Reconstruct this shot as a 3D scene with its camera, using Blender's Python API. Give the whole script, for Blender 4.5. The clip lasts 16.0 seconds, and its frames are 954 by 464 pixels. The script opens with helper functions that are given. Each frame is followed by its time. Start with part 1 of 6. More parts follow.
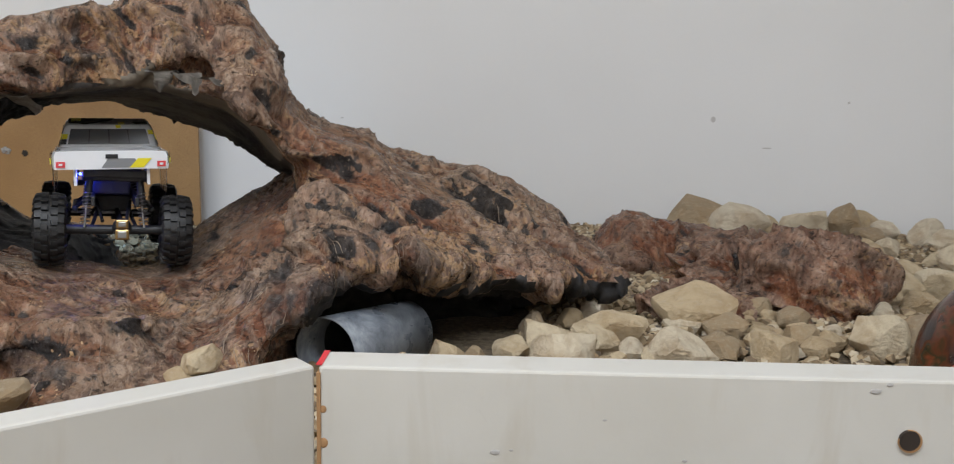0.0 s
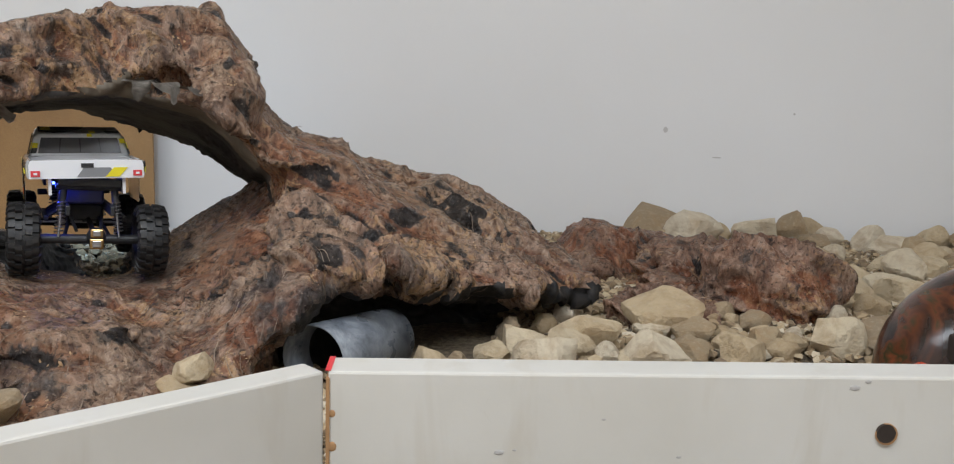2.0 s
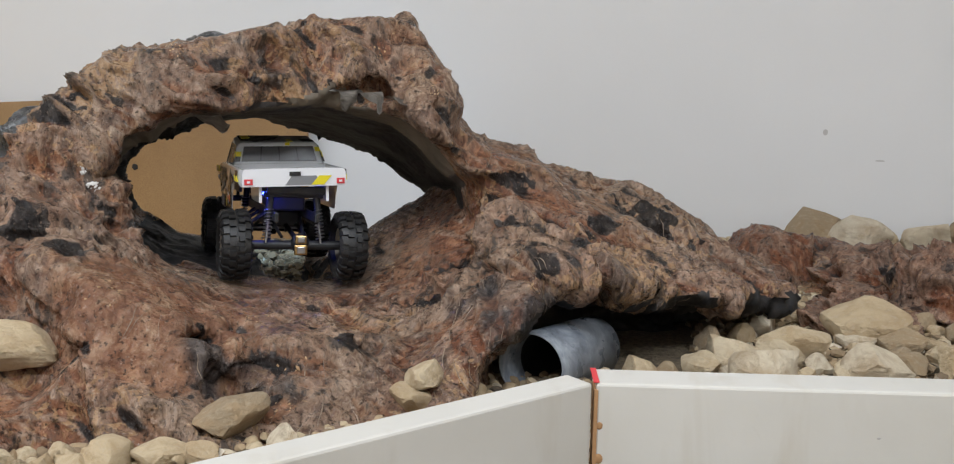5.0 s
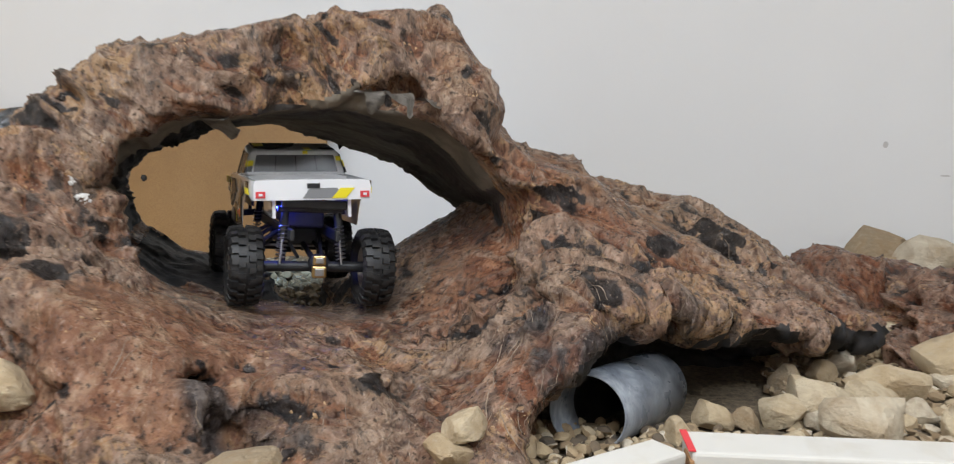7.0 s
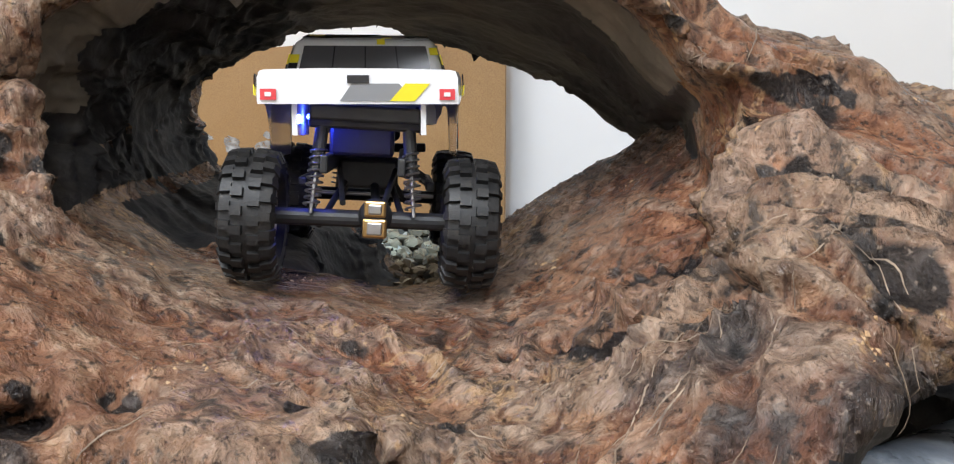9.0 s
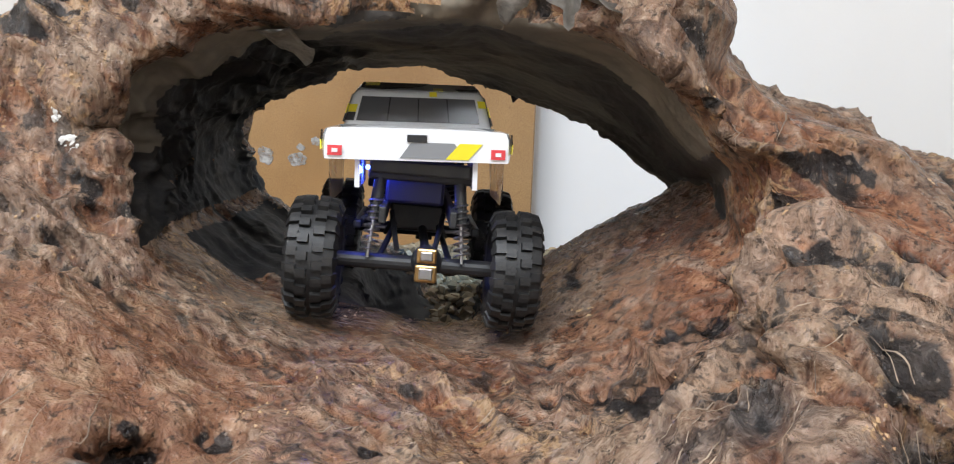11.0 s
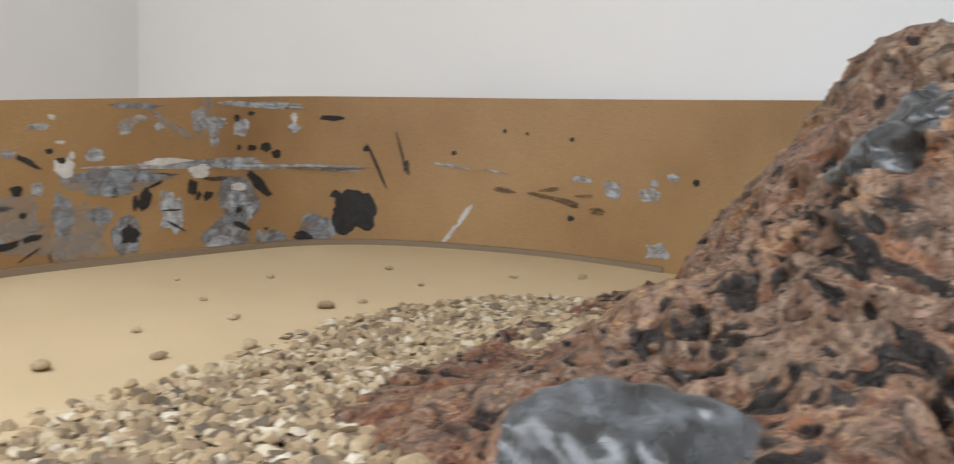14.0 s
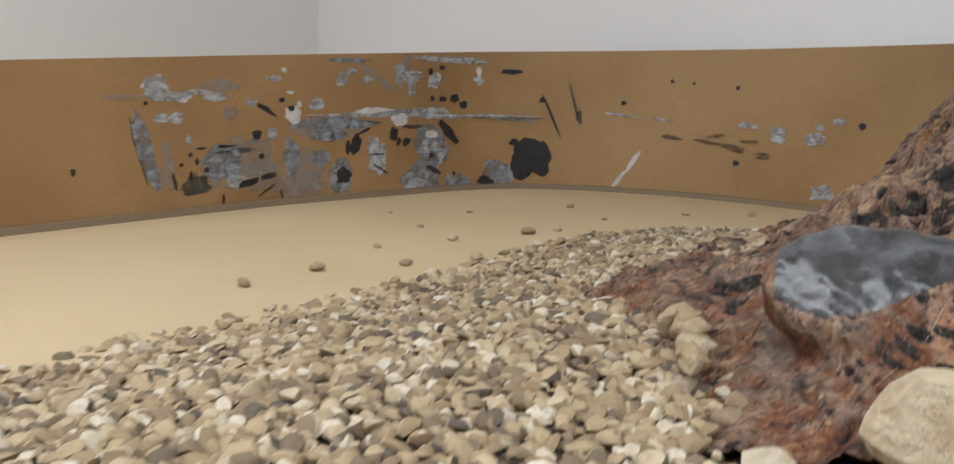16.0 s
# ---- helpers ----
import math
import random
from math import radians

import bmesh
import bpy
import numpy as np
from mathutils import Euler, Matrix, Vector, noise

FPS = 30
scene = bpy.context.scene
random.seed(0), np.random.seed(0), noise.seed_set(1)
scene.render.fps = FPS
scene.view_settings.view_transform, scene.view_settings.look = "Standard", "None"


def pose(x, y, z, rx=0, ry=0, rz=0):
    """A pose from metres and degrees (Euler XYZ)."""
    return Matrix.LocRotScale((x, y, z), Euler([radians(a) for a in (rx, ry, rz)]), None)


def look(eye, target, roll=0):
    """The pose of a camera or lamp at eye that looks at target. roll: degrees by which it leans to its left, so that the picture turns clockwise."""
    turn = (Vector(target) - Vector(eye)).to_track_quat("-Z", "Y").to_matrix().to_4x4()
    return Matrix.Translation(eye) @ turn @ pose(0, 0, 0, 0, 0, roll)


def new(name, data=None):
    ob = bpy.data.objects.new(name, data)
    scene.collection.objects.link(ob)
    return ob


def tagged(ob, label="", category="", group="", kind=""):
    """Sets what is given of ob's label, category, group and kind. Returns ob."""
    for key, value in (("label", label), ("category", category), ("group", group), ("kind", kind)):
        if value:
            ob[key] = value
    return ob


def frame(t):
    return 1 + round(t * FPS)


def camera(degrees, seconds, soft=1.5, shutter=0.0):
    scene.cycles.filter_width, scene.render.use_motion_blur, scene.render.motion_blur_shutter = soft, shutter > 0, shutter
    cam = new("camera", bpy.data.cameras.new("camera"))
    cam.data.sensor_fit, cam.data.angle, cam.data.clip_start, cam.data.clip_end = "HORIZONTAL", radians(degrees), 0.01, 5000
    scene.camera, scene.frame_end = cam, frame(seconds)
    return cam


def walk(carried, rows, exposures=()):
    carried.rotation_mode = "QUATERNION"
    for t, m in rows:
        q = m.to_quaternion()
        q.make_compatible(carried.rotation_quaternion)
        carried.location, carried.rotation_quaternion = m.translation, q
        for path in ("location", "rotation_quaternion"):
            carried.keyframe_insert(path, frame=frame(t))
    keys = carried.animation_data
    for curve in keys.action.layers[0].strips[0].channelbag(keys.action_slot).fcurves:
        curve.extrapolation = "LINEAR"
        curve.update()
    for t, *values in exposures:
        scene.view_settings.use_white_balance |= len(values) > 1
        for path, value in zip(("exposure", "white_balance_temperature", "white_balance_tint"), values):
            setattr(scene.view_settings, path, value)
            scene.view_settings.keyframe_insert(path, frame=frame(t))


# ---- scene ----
SCALE = 1.31  # the plan below is drawn at 1 : 1.31
cam = camera(54.7, 16.0, 1.1, 0.4)
PATH = [
    (0, (0.212, -0.623, 0.388), (-0.088, 1.328, 0.066), 1.2),
    (0.5, (0.178, -0.651, 0.401), (-0.019, 1.313, 0.079), 1.7),
    (1, (0.167, -0.663, 0.399), (-0.001, 1.306, 0.088), 1.6),
    (1.5, (0.169, -0.659, 0.393), (0.006, 1.311, 0.088), 1.6),
    (2, (0.164, -0.654, 0.391), (0.002, 1.316, 0.089), 1.6),
    (2.5, (0.134, -0.646, 0.388), (-0.031, 1.324, 0.087), 1.5),
    (3, (0.104, -0.643, 0.386), (-0.102, 1.324, 0.088), 1.5),
    (3.5, (0.061, -0.642, 0.393), (-0.259, 1.307, 0.08), 1.1),
    (3.7, (0.049, -0.646, 0.392), (-0.293, 1.3, 0.078), 1.1),
    (5.8, (0.016, -0.671, 0.408), (-0.353, 1.271, 0.11), 0.8),
    (6, (0.007, -0.669, 0.416), (-0.372, 1.272, 0.119), 0.8),
    (6.5, (-0.007, -0.651, 0.42), (-0.392, 1.29, 0.129), 0.9),
    (7, (-0.023, -0.536, 0.382), (-0.414, 1.406, 0.106), 1.2),
    (7.5, (-0.027, -0.372, 0.357), (-0.627, 1.514, 0.066), 0.5),
    (8, (-0.036, -0.183, 0.311), (-0.812, 1.639, 0.03), 0.2),
    (8.5, (-0.048, -0.097, 0.277), (-0.919, 1.682, -0.004), -0.3),
    (8.7, (-0.057, -0.085, 0.279), (-0.941, 1.682, -0.031), -0.3),
    (10.8, (-0.061, -0.126, 0.328), (-0.979, 1.623, 0.012), 2.0),
    (11, (-0.058, -0.137, 0.328), (-0.978, 1.611, 0.013), 2.1),
    (11.5, (-0.077, -0.15, 0.346), (-0.995, 1.599, 0.032), 2.4),
    (12, (-0.221, -0.185, 0.374), (-1.116, 1.576, 0.063), 4.3),
    (12.5, (-0.416, -0.265, 0.358), (-1.308, 1.505, 0.086), 4.1),
    (13, (-0.487, -0.316, 0.354), (-1.361, 1.463, 0.082), 4.1),
    (13.5, (-0.539, -0.362, 0.363), (-1.423, 1.412, 0.09), 4.2),
    (14, (-0.613, -0.443, 0.342), (-1.631, 1.255, 0.052), 3.6),
    (14.5, (-0.649, -0.491, 0.339), (-1.756, 1.146, 0.033), 3.3),
    (15, (-0.631, -0.517, 0.344), (-1.772, 1.095, 0.029), 3.8),
    (15.5, (-0.63, -0.572, 0.333), (-1.799, 1.017, 0.004), 3.6),
    (16, (-0.615, -0.664, 0.291), (-1.832, 0.883, -0.067), 2.5),
]
walk(cam, [(t, look(Vector(eye) * SCALE, Vector(target) * SCALE, roll)) for t, eye, target, roll in PATH], exposures=[(0.0, 0.0), (3.5, 0.05), (7.0, 0.26), (8.0, 0.74), (8.5, 0.76), (11.0, 0.74), (12.0, 0.62), (12.5, 0.5), (13.0, 0.45), (13.5, 0.33), (14.5, 0.22), (15.5, 0.08), (16.0, -0.05)])

# ---- light ----
world = bpy.data.worlds.new("world")
scene.world = world
world.use_nodes = True
world.node_tree.nodes["Background"].inputs[0].default_value = (0.9, 0.95, 1.0, 1)
world.node_tree.nodes["Background"].inputs[1].default_value = 0.02


def ceiling_lamp(x, y, z, sx, sy, power):
    data = bpy.data.lights.new("ceiling_lamp", "AREA")
    data.shape, data.size, data.size_y, data.energy = "RECTANGLE", sx, sy, power
    data.color = (0.90, 0.967, 1.06)
    ob = new("ceiling_lamp", data)
    ob.matrix_basis = pose(x, y, z)
    return ob


ceiling_lamp(0.2, -1.0, 1.86, 2.2, 0.5, 84)
ceiling_lamp(-1.8, -0.9, 1.86, 1.6, 0.5, 46)


# ---- materials ----
def material(name, base=(0.5, 0.5, 0.5), rough=0.6, metal=0.0, spec=0.5):
    m = bpy.data.materials.new(name)
    m.use_nodes = True
    b = m.node_tree.nodes["Principled BSDF"]
    b.inputs["Base Color"].default_value = (*base, 1)
    b.inputs["Roughness"].default_value = rough
    b.inputs["Metallic"].default_value = metal
    b.inputs["Specular IOR Level"].default_value = spec
    return m


class Nodes:
    """Short names for building one material's nodes."""

    def __init__(self, m):
        self.tree = m.node_tree
        self.out = self.tree.nodes["Principled BSDF"]
        self.at = self.tree.nodes.new("ShaderNodeTexCoord").outputs["Object"]

    def link(self, a, b):
        self.tree.links.new(a, b)

    def noise(self, scale, detail=4.0, rough=0.55, warp=0.0, kind="FBM", where=None):
        n = self.tree.nodes.new("ShaderNodeTexNoise")
        n.noise_type = kind
        n.inputs["Scale"].default_value, n.inputs["Detail"].default_value = scale, detail
        n.inputs["Roughness"].default_value, n.inputs["Distortion"].default_value = rough, warp
        self.link(where or self.at, n.inputs["Vector"])
        return n.outputs["Fac"]

    def turned(self, angles, scale):
        n = self.tree.nodes.new("ShaderNodeMapping")
        n.inputs["Rotation"].default_value, n.inputs["Scale"].default_value = angles, scale
        self.link(self.at, n.inputs["Vector"])
        return n.outputs["Vector"]

    def westward(self):
        split = self.tree.nodes.new("ShaderNodeSeparateXYZ")
        self.link(self.at, split.inputs[0])
        n = self.tree.nodes.new("ShaderNodeMath")
        n.operation = "MULTIPLY"
        n.inputs[1].default_value = -1.0
        self.link(split.outputs["X"], n.inputs[0])
        return n.outputs[0]

    def cells(self, scale, feature="F1"):
        n = self.tree.nodes.new("ShaderNodeTexVoronoi")
        n.feature = feature
        n.inputs["Scale"].default_value = scale
        self.link(self.at, n.inputs["Vector"])
        return n.outputs["Distance"]

    def ramp(self, fac, *stops):
        n = self.tree.nodes.new("ShaderNodeValToRGB")
        e = n.color_ramp.elements
        while len(e) < len(stops):
            e.new(0.5)
        for el, (pos, col) in zip(e, stops):
            el.position = pos
            el.color = (*col, 1) if hasattr(col, "__len__") else (col, col, col, 1)
        self.link(fac, n.inputs["Fac"])
        return n.outputs["Color"]

    def mix(self, fac, a, b, how="MIX"):
        n = self.tree.nodes.new("ShaderNodeMix")
        n.data_type, n.blend_type = "RGBA", how
        ins = [s for s in n.inputs if s.enabled]
        for socket, value in zip(ins, (fac, a, b)):
            if hasattr(value, "links"):
                self.link(value, socket)
            elif hasattr(value, "__len__"):
                socket.default_value = (*value, 1)
            else:
                socket.default_value = value
        return [s for s in n.outputs if s.enabled][0]

    def bump(self, height, strength, distance, under=None):
        n = self.tree.nodes.new("ShaderNodeBump")
        n.inputs["Strength"].default_value, n.inputs["Distance"].default_value = strength, distance
        self.link(height, n.inputs["Height"])
        if under is not None:
            self.link(under, n.inputs["Normal"])
        return n.outputs["Normal"]

    def layer(self, name):
        n = self.tree.nodes.new("ShaderNodeAttribute")
        n.attribute_name = name
        return n.outputs["Fac"]

    def island(self):
        return self.tree.nodes.new("ShaderNodeNewGeometry").outputs["Random Per Island"]

    def each(self):
        return self.tree.nodes.new("ShaderNodeObjectInfo").outputs["Random"]

    def set(self, **made):
        for name, socket in made.items():
            self.link(socket, self.out.inputs[{"color": "Base Color", "rough": "Roughness", "normal": "Normal"}[name]])


def dried(name, lo, hi, rough=0.45):
    m = material(name, rough=rough)
    k = Nodes(m)
    k.set(color=k.ramp(k.noise(38, 5, 0.65, 1.0), (0.35, lo), (0.68, hi)), normal=k.bump(k.noise(60, 6, 0.65), 0.5, 0.006))
    return m


WALL = material("wall_paint", (0.8, 0.8, 0.79), 0.55)
k = Nodes(WALL)
k.set(color=k.ramp(k.noise(1.6, 3), (0.3, (0.79, 0.785, 0.775)), (0.7, (0.83, 0.825, 0.82))), normal=k.bump(k.noise(160, 2), 0.08, 0.002))

# painted plaster: red-brown ground, charcoal and painted-in shade in the hollows, ochre and grey dry-brushed over the
# folds
def rock_paint(name, red):
    m = material(name, rough=0.5, spec=0.3)
    k = Nodes(m)
    large = k.noise(5, 4, 0.55, 0.8)
    middle = k.noise(17, 5, 0.6, 1.0)
    along = k.turned((0.5, 0.7, 0.5), (1.0, 1.15, 0.35))
    grain = k.noise(82, 6, 0.66, 0.8, where=along)
    speck = k.noise(230, 3, 0.6)
    crest, pit = k.layer("fold_crest"), k.layer("fold_pit")
    streak = k.noise(26, 4, 0.6, 0.8, where=along)
    brown = k.ramp(k.mix(0.5, streak, grain), (0.36, (0.045, 0.019, 0.012)), (0.46, (0.14, 0.061, 0.035)), (0.55, (0.255, 0.128, 0.073)), (0.66, (0.44, 0.27, 0.165)))
    tan = k.ramp(k.mix(0.6, streak, grain), (0.38, (0.10, 0.055, 0.034)), (0.50, (0.27, 0.162, 0.099)), (0.62, (0.52, 0.365, 0.235)))
    grey_tan = k.ramp(grain, (0.36, (0.12, 0.088, 0.068)), (0.51, (0.29, 0.22, 0.165)), (0.65, (0.48, 0.39, 0.31)))
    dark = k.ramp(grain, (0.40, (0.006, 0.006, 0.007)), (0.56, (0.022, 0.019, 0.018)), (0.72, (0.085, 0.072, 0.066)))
    ochre = k.ramp(speck, (0.35, (0.40, 0.225, 0.10)), (0.65, (0.56, 0.37, 0.20)))
    rust = k.ramp(k.mix(0.5, middle, grain), (0.37, (0.055, 0.019, 0.011)), (0.5, (0.205, 0.075, 0.038)), (0.62, (0.39, 0.185, 0.10)))
    body = k.mix(k.ramp(k.mix(0.4, large, grain), (0.46, 0.0), (0.54, 0.85)), brown, tan)
    body = k.mix(k.ramp(k.mix(0.4, k.noise(4, 3, 0.5, 0.5), grain), (0.49, 0.0), (0.56, 0.75)), body, rust)
    # the ground coat runs redder over the flank that faces the sand
    body = k.mix(k.ramp(k.westward(), (0.62, 0.0), (0.80, 0.45)), body, rust)
    body = k.mix(red, body, rust)
    # dry-brush over the crests
    brushed = k.mix(0.5, crest, k.mix(0.5, k.noise(9, 3, 0.5, 0.5), k.noise(110, 4, 0.7)))
    body = k.mix(k.ramp(brushed, (0.62, 0.0), (0.80, 0.65)), body, grey_tan)
    body = k.mix(k.ramp(k.mix(0.5, k.noise(8, 3, 0.5, 0.5), k.noise(45, 4, 0.6, 2.2)), (0.56, 0.0), (0.585, 0.5)), body, ochre)
    # charcoal: broad washes; in the hollows of the folds it also paints in their shade
    wash = k.mix(0.3, k.mix(0.6, k.noise(14, 4, 0.6, 1.6, where=along), streak), grain)
    slab = k.layer("flat_slab")
    pale = k.ramp(k.mix(0.4, k.noise(30, 5, 0.65, 0.5), grain), (0.38, (0.12, 0.050, 0.028)), (0.5, (0.225, 0.110, 0.064)), (0.62, (0.39, 0.255, 0.165)))
    body = k.mix(k.mix(1.0, slab, k.ramp(k.noise(40, 4, 0.65), (0.36, 0.35), (0.5, 0.95)), "MULTIPLY"), body, pale)
    body = k.mix(k.mix(1.0, k.ramp(slab, (0.2, 1.0), (0.8, 0.1)), k.ramp(wash, (0.53, 0.0), (0.575, 0.85)), "MULTIPLY"), body, dark)
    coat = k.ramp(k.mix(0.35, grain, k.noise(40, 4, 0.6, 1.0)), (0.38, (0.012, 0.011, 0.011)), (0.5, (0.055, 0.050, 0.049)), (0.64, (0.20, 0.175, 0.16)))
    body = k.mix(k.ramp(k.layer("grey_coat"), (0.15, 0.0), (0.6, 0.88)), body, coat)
    wash_and_shade = k.mix(0.6, pit, k.mix(0.5, streak, grain))
    body = k.mix(k.ramp(wash_and_shade, (0.395, 0.0), (0.455, 0.95)), body, dark)
    body = k.mix(k.ramp(speck, (0.62, 0.0), (0.72, 0.4)), body, (0.52, 0.40, 0.31))
    body = k.mix(k.ramp(k.noise(180, 3, 0.65), (0.34, 0.8), (0.44, 0.0)), body, (0.016, 0.012, 0.010))
    first = k.bump(middle, 0.45, 0.010)
    third = k.bump(grain, 0.9, 0.011, first)
    fourth = k.bump(speck, 0.6, 0.004, third)
    k.set(color=body, rough=k.ramp(k.noise(26, 4), (0.38, 0.12), (0.65, 0.42)), normal=fourth)
    return m


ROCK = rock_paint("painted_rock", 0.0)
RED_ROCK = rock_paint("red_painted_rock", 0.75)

# the bare inside of the shell
PLASTER = material("bare_plaster", rough=0.75)
k = Nodes(PLASTER)
k.set(color=k.ramp(k.noise(9, 5, 0.6, 0.5), (0.3, (0.10, 0.085, 0.065)), (0.5, (0.20, 0.17, 0.13)), (0.7, (0.30, 0.26, 0.205))), normal=k.bump(k.noise(40, 6), 0.4, 0.006))
# smooth grey stone paint
SLATE = material("slate_paint", rough=0.4, spec=0.8)
SLATE.node_tree.nodes["Principled BSDF"].inputs["Coat Weight"].default_value = 0.6
SLATE.node_tree.nodes["Principled BSDF"].inputs["Coat Roughness"].default_value = 0.18
k = Nodes(SLATE)
k.set(color=k.ramp(k.noise(24, 6, 0.65, 0.7), (0.36, (0.012, 0.013, 0.015)), (0.5, (0.035, 0.039, 0.044)), (0.66, (0.12, 0.13, 0.145))), rough=k.ramp(k.noise(30, 3), (0.35, 0.16), (0.65, 0.36)), normal=k.bump(k.noise(60, 7, 0.68, 0.5), 0.9, 0.010, k.bump(k.cells(16), 0.8, 0.035)))

# ceiling card, its grey lowered to hold the bore's shade
CARD = dried("shaded_grey_card", (0.030, 0.027, 0.025), (0.072, 0.063, 0.056), 0.6)
PAPER = dried("torn_paper", (0.16, 0.14, 0.12), (0.42, 0.38, 0.33), 0.8)
# charcoal black; in the hollow, bore and pipe it also carries shade
CHARCOAL = dried("charcoal_dark", (0.005, 0.005, 0.006), (0.034, 0.028, 0.024), 0.7)
PLY = material("hardboard", rough=0.42)
k = Nodes(PLY)
base = k.ramp(k.noise(2.6, 5, 0.6), (0.3, (0.29, 0.165, 0.068)), (0.5, (0.37, 0.222, 0.096)), (0.7, (0.43, 0.27, 0.125)))
base = k.mix(k.ramp(k.noise(420, 3, 0.7), (0.4, 0.35), (0.6, 0.0)), base, (0.16, 0.08, 0.035))
base = k.mix(k.ramp(k.noise(60, 4, 0.7), (0.66, 0.0), (0.74, 0.55)), base, (0.13, 0.065, 0.03))
k.set(color=base, normal=k.bump(k.noise(300, 3), 0.12, 0.002), rough=k.ramp(k.noise(6, 4), (0.3, 0.34), (0.7, 0.55)))
STRIP = material("strip_wood", (0.22, 0.16, 0.10), 0.7)

SAND = material("sand_sheet", rough=0.8)
k = Nodes(SAND)
base = k.ramp(k.noise(2.2, 4), (0.3, (0.52, 0.395, 0.235)), (0.7, (0.59, 0.45, 0.275)))
base = k.mix(k.ramp(k.noise(180, 2, 0.6), (0.7, 0.0), (0.78, 0.3)), base, (0.4, 0.28, 0.15))
k.set(color=base, normal=k.bump(k.noise(350, 2), 0.06, 0.001))

WHITE_BOARD = material("white_board", rough=0.32)
k = Nodes(WHITE_BOARD)
base = k.ramp(k.noise(5, 4), (0.35, (0.545, 0.52, 0.465)), (0.7, (0.61, 0.59, 0.545)))
base = k.mix(k.ramp(k.noise(9, 4, 0.6, 0.4, where=k.turned((0, 0, 0), (2.5, 2.5, 0.5))), (0.55, 0.0), (0.72, 0.4)), base, (0.47, 0.42, 0.34))
base = k.mix(k.ramp(k.noise(38, 5, 0.7, 1.5), (0.66, 0.0), (0.78, 0.35)), base, (0.5, 0.47, 0.40))
k.set(color=base, normal=k.bump(k.noise(90, 3), 0.06, 0.003))
RAW_WOOD = material("raw_wood", (0.36, 0.2, 0.09), 0.85)
SCUFF = material("scuff_grey", (0.42, 0.4, 0.38), 0.7)
WALL_SPOT = material("wall_spot", (0.56, 0.54, 0.52), 0.7)
HOLE = material("hole_dark", (0.03, 0.02, 0.014), 0.9)
RED_INK = material("red_ink", (0.62, 0.03, 0.04), 0.45)

STONE_STOPS = ((0.0, (0.34, 0.26, 0.17)), (0.2, (0.52, 0.39, 0.235)), (0.5, (0.64, 0.50, 0.315)), (0.75, (0.70, 0.575, 0.385)), (1.0, (0.78, 0.69, 0.54)))
GRAIN_STOPS = ((0.0, (0.085, 0.07, 0.055)), (0.10, (0.18, 0.132, 0.082)), (0.36, (0.33, 0.235, 0.135)), (0.66, (0.445, 0.335, 0.20)), (0.86, (0.52, 0.42, 0.275)), (1.0, (0.67, 0.60, 0.48)))
STONE = material("limestone", rough=0.85)
k = Nodes(STONE)
base = k.ramp(k.each(), *STONE_STOPS)
base = k.mix(k.ramp(k.noise(1.7, 5, 0.6, 0.4), (0.42, 0.0), (0.65, 0.6)), base, (0.42, 0.275, 0.14))
base = k.mix(k.ramp(k.noise(7, 6, 0.7), (0.5, 0.0), (0.75, 0.55)), base, (0.62, 0.52, 0.39))
k.set(color=base, normal=k.bump(k.noise(5, 8, 0.68), 0.55, 0.12))
GRAVEL = material("gravel", rough=0.8)
k = Nodes(GRAVEL)
base = k.ramp(k.island(), *GRAIN_STOPS)
base = k.mix(k.ramp(k.noise(190, 4, 0.65), (0.45, 0.0), (0.7, 0.45)), base, (0.24, 0.165, 0.10))
k.set(color=base, normal=k.bump(k.noise(420, 4, 0.65), 0.4, 0.003))
GRAVEL_BED = material("grit", rough=0.95)
k = Nodes(GRAVEL_BED)
k.set(color=k.ramp(k.noise(150, 5, 0.7), (0.3, (0.06, 0.045, 0.03)), (0.7, (0.25, 0.19, 0.12))), normal=k.bump(k.noise(150, 5), 0.8, 0.01))

PIPE = material("pipe_plastic", rough=0.33)
k = Nodes(PIPE)
base = k.ramp(k.noise(22, 5, 0.65, 0.8), (0.34, (0.12, 0.135, 0.16)), (0.5, (0.23, 0.255, 0.29)), (0.68, (0.40, 0.43, 0.47)))
base = k.mix(k.ramp(k.noise(60, 4, 0.7), (0.66, 0.0), (0.72, 0.7)), base, (0.025, 0.026, 0.03))
k.set(color=base, rough=k.ramp(k.noise(40, 3), (0.35, 0.22), (0.65, 0.5)), normal=k.bump(k.noise(50, 5, 0.65), 0.3, 0.004))


def brushed_on(name, lo, hi, thin, thick, rough=0.45):
    """Brushed paint that lets the board show through between its streaks."""
    m = material(name, rough=rough)
    k = Nodes(m)
    streaks = k.mix(0.5, k.noise(24, 5, 0.65, 0.6, where=k.turned((0, 0, 0), (1.0, 1.0, 4.0))), k.noise(38, 5, 0.65, 1.0))
    k.set(color=k.ramp(k.noise(38, 5, 0.65, 1.0), (0.35, lo), (0.68, hi)), normal=k.bump(streaks, 0.3, 0.003))
    k.link(k.ramp(streaks, (0.38, thin), (0.58, thick)), k.out.inputs["Alpha"])
    return m


